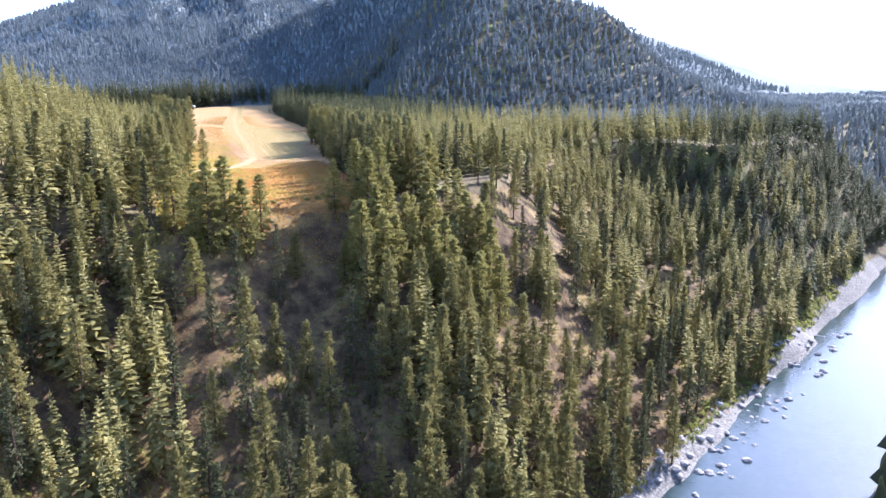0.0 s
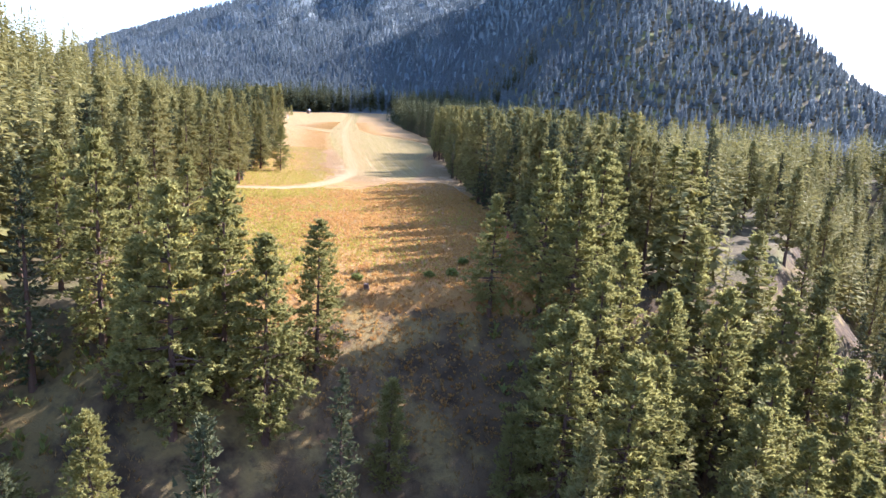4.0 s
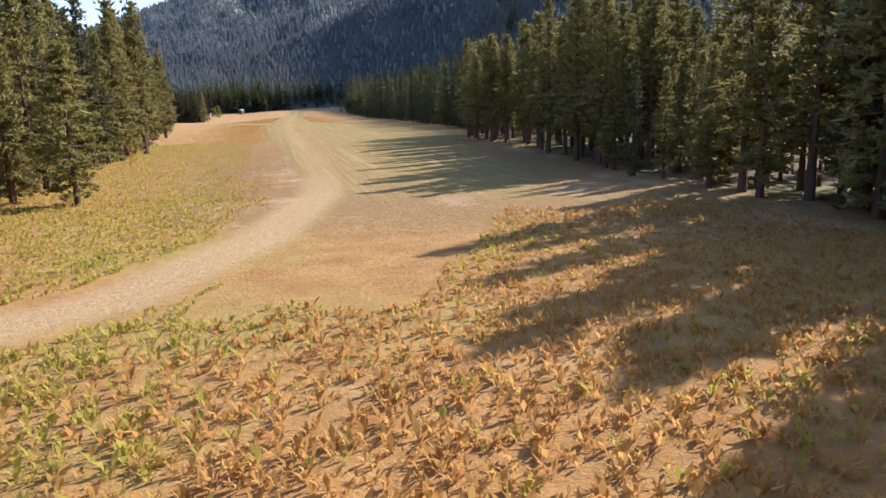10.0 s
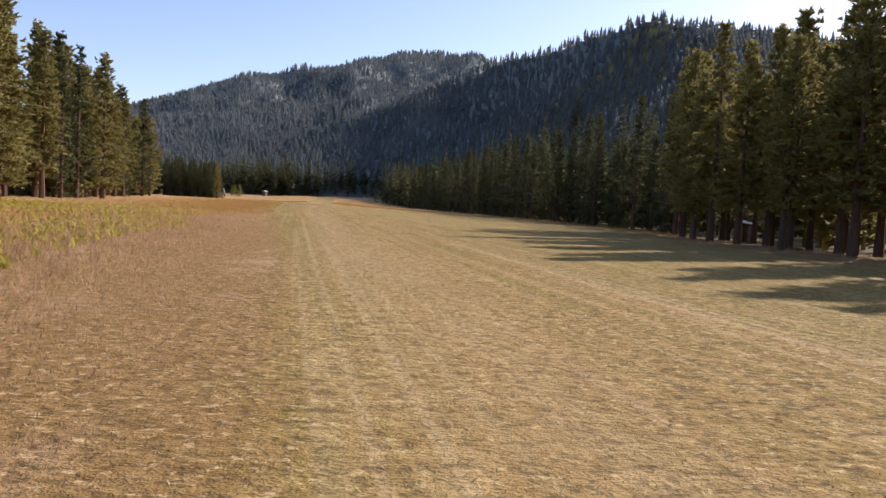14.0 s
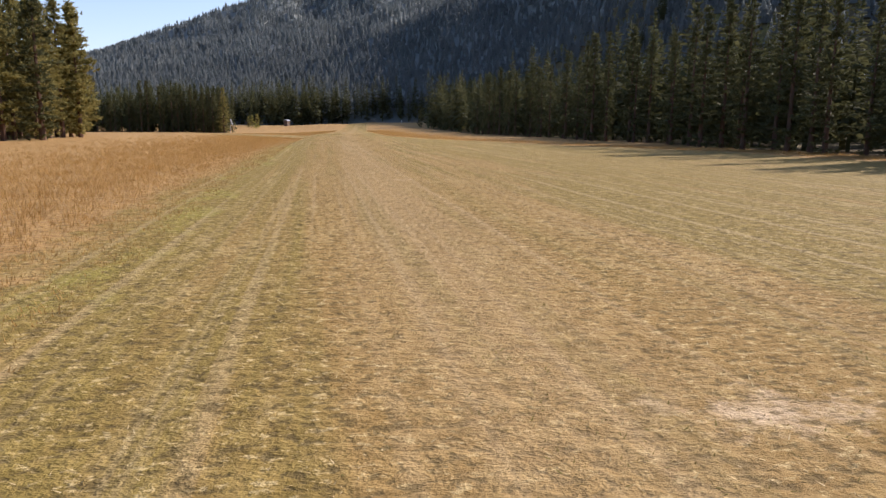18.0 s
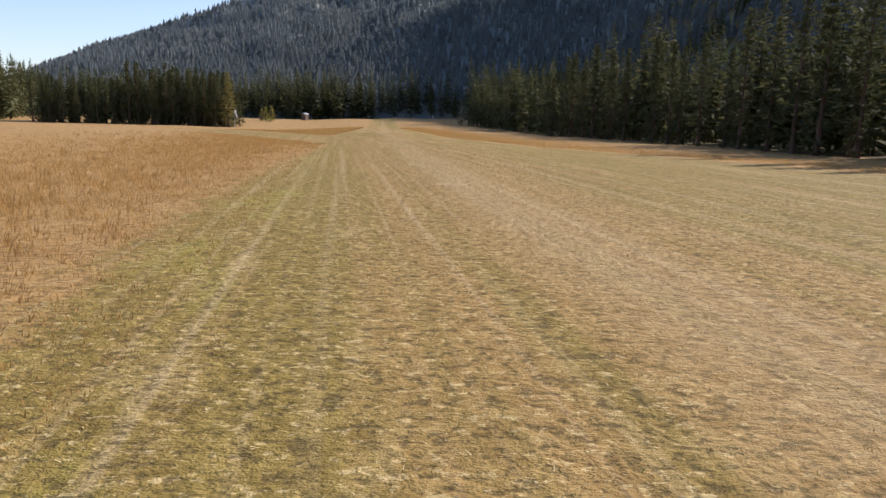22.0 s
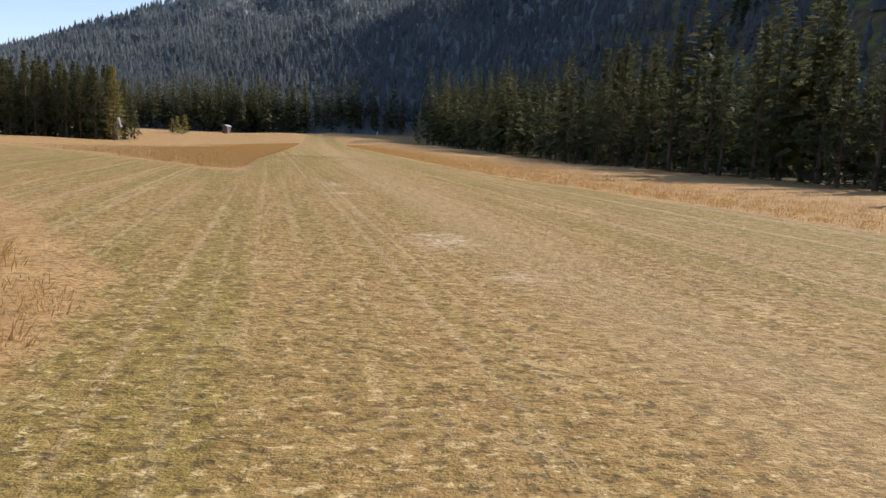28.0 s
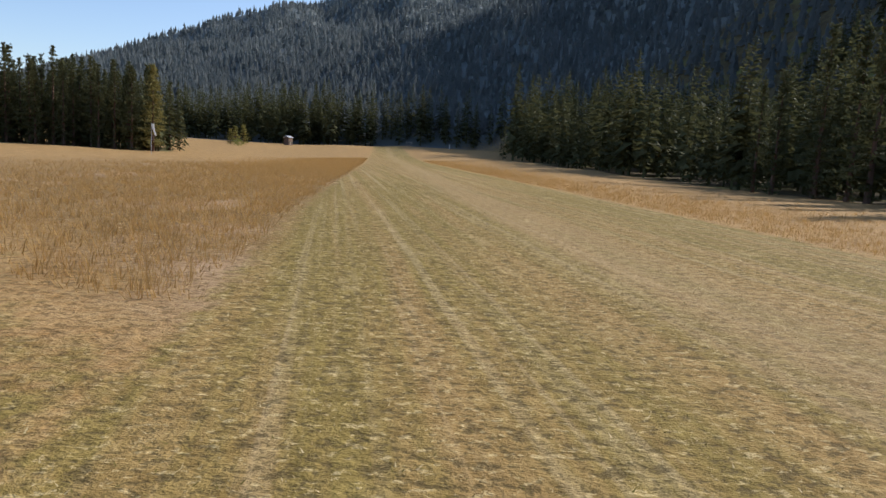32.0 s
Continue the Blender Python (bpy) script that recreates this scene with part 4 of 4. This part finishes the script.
def windsock(x, y, height, cloth, label, spin):
    z = ground_at(x, y)
    t = thing("windsock", pose(x, y, z, 0, 0, spin), label, "windsock")
    part("pole", tube(bmesh.new(), 0.06, 0.045, height + 0.2, (0, 0, -0.2)), M_STEEL, t)
    part("swivel_ring", tube(bmesh.new(), 0.07, 0.07, 0.35, (0, 0, height - 0.1)), M_STEEL, t)
    bm = bmesh.new()
    rings = []
    for k in range(9):
        u = k / 8
        c = Vector((0.25 + 0.75 * u ** 1.5, 0, height + 0.1 - 2.6 * u))
        rad = (0.30 - 0.15 * u) * (1 + 0.10 * math.sin(9 * u))
        rings.append([bm.verts.new(c + Vector((rad * math.cos(q * 0.5236), rad * 0.6 * math.sin(q * 0.5236), 0.08 * math.cos(q * 0.5236)))) for q in range(12)])
    for a, b in zip(rings, rings[1:]):
        for q in range(12):
            bm.faces.new((a[q], a[(q + 1) % 12], b[(q + 1) % 12], b[q]))
    part("sock", bm, cloth, t, "limp hanging cloth sleeve")
    return t


windsock(17.7, -199, 6.4, M_CLOTH, "faded red windsock hanging limp from a thin pole", 0)
windsock(-40.5, 370, 6.6, M_WHITE, "white windsock hanging limp beside the grove", 0)


def cabin(x, y, spin):
    t = thing("cabin", pose(x, y, ground_at(x, y), 0, 0, spin), "low dark log cabin with a pale metal roof", "cabin")
    part("wall", box(bmesh.new(), 4.4, 3.0, 4.3, (0, 0, 2.0), bevel=0.05), M_LOG, t)
    for s in (-1, 1):
        part("roof", box(bmesh.new(), 5.2, 2.1, 0.12, (0, s * 0.9, 4.6), (-s * 30, 0, 0)), M_ROOF, t, "pale sheet-metal roof slope")
    part("door", box(bmesh.new(), 0.95, 0.08, 2.0, (-0.2, -1.53, 1.0)), M_WOOD, t)
    for dx in (-1.5, 1.3):
        w = part("window", box(bmesh.new(), 1.2, 0.08, 0.9, (dx, -1.53, 1.6)), M_WATER, t, "dark window pane")
        part("frame", box(bmesh.new(), 1.4, 0.05, 0.08, (dx, -1.56, 2.1)), M_WOOD, w)
    return t


cabin(-26, 606, 62)


def bush(x, y, size, label, leaf=0.5, group=""):
    g = np.random.default_rng(abs(int(x * 7 + y)))
    d = g.normal(size=(170, 3))
    d /= np.linalg.norm(d, axis=1)[:, None]
    c = d * (g.uniform(0.35, 1.0, 170) ** 0.5 * size)[:, None] * np.array([1, 1, 0.7]) * g.uniform(0.7, 1.25, (170, 3)) + np.array([0, 0, size * 0.62])
    v = fan(g, c, d, leaf, 4)
    v[:, 2] = np.maximum(v[:, 2], 0.02)
    t = thing("bush", pose(x, y, ground_at(x, y)), label, "bush", group)
    for k in range(3):
        part("stem", tube(bmesh.new(), 0.05, 0.025, size * 0.9, (0, 0, -0.05), (18, 0, k * 120), 6), M_BARK, t)
    c = new("leaves", mesh_from("leaves", v, np.arange(len(v)).reshape(-1, 3), M_BUSH))
    c.parent = t


bush(-44.4, 542, 2.6, "round green bush in the dry meadow")
for x, y, s in ((-16.5, -185, 0.8), (-17.7, -188, 0.6), (-21.8, -194, 0.8), (5.9, -208, 0.7), (9.2, -207, 0.8), (-11, -200, 0.5), (12, -200, 0.7), (-3.5, -210, 0.7), (-23, -190, 0.7)):
    bush(x, y, s, "low green shrub among the dry bracken", 0.34, "shrubs in the bracken")
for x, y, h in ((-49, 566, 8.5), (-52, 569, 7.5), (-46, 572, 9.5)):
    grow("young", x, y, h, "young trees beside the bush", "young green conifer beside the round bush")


def stump(x, y, r, h):
    t = thing("tree_stump", pose(x, y, ground_at(x, y)), "dark charred tree stump in the bracken", "stump")
    bm = bmesh.new()
    tube(bm, r * 1.3, r, h + 0.2, (0, 0, -0.2), (6, 0, 0), 11)
    g = random.Random(3)
    for v in bm.verts:
        v.co += Vector((g.uniform(-1, 1), g.uniform(-1, 1), g.uniform(-1, 1) * 1.4)) * r * 0.16
    part("wood", bm, M_LOG, t, "charred wood")
    for k in range(4):
        part("root", tube(bmesh.new(), r * 0.35, 0.03, r * 2.2, (0, 0, 0.1), (100, 0, k * 90 + 20), 6), M_LOG, t)


stump(-2.6, -213.7, 0.34, 0.6)


def marker(x, y):
    t = thing("marker_post", pose(x, y, ground_at(x, y)), "white marker post at the far end of the strip", "post")
    part("post", box(bmesh.new(), 0.45, 0.30, 2.6, (0, 0, 1.2), bevel=0.03), M_WHITE, t)
    part("cap", box(bmesh.new(), 0.55, 0.40, 0.10, (0, 0, 2.55), bevel=0.02), M_WHITE, t)


marker(66, 612)


def shelter(x, y):
    t = thing("shelter", pose(x, y, ground_at(x, y), 0, 0, 8), "small open wooden shelter with a flat roof at the wood's edge", "shelter")
    for px in (-1.6, 1.6):
        for py in (-1.1, 1.1):
            part("post", box(bmesh.new(), 0.16, 0.16, 2.5, (px, py, 1.15)), M_WOOD, t)
    part("roof", box(bmesh.new(), 4.4, 3.2, 0.14, (0, 0, 2.5), (4, 0, 0), 0.02), M_WOOD, t)
    part("bench", box(bmesh.new(), 2.8, 0.4, 0.08, (0, 0.6, 0.45)), M_WOOD, t)


shelter(45, 640)


def outhouse(x, y):
    t = thing("outhouse", pose(x, y, ground_at(x, y), 0, 0, 20), "small dark wooden outhouse with a pale roof among the pines", "outhouse")
    part("wall", box(bmesh.new(), 1.4, 1.4, 2.2, (0, 0, 1.1), bevel=0.03), M_LOG, t)
    part("roof", box(bmesh.new(), 1.9, 1.9, 0.08, (0, 0, 2.32), (12, 0, 0)), M_ROOF, t, "pale sheet-metal roof")
    part("door", box(bmesh.new(), 0.75, 0.06, 1.85, (0, -0.73, 0.95)), M_WOOD, t)


outhouse(52, 16)

rng = random.Random(21)
ROCKS = []
for k in range(5):
    bm = bmesh.new()
    bmesh.ops.create_icosphere(bm, subdivisions=2, radius=1.0)
    for v in bm.verts:
        v.co *= 1 + 0.28 * noise.noise(v.co * 1.3 + Vector((k * 7, 0, 0)))
        v.co.z *= 0.62
    me = bpy.data.meshes.new("boulder")
    bm.to_mesh(me)
    bm.free()
    me.materials.append(M_ROCK)
    ROCKS.append(me)
n = 0
while n < 150:
    x = rng.uniform(60, 240)
    y = rng.uniform(-310, -190)
    o = float(river_offset(np.array([x]), np.array([y]))[0]) - RIVER_HALF
    if not -9 < o < 9:
        continue
    ob = new("boulder", ROCKS[n % 5])
    r = rng.uniform(0.4, 1.7)
    ob.matrix_basis = pose(x, y, max(ground_at(x, y), RIVER_Z - 0.2) + 0.1 * r, 0, 0, rng.uniform(0, 360)) @ Matrix.Diagonal((r, r * rng.uniform(0.7, 1.2), r, 1))
    tagged(ob, "grey weathered boulder at the river's edge", "rock", "boulders along the river")
    n += 1

# patterns that no place has taken up
for k in [k for ks in KINDS.values() for k in ks if k not in used]:
    for o in (*k.children, k):
        bpy.data.objects.remove(o)
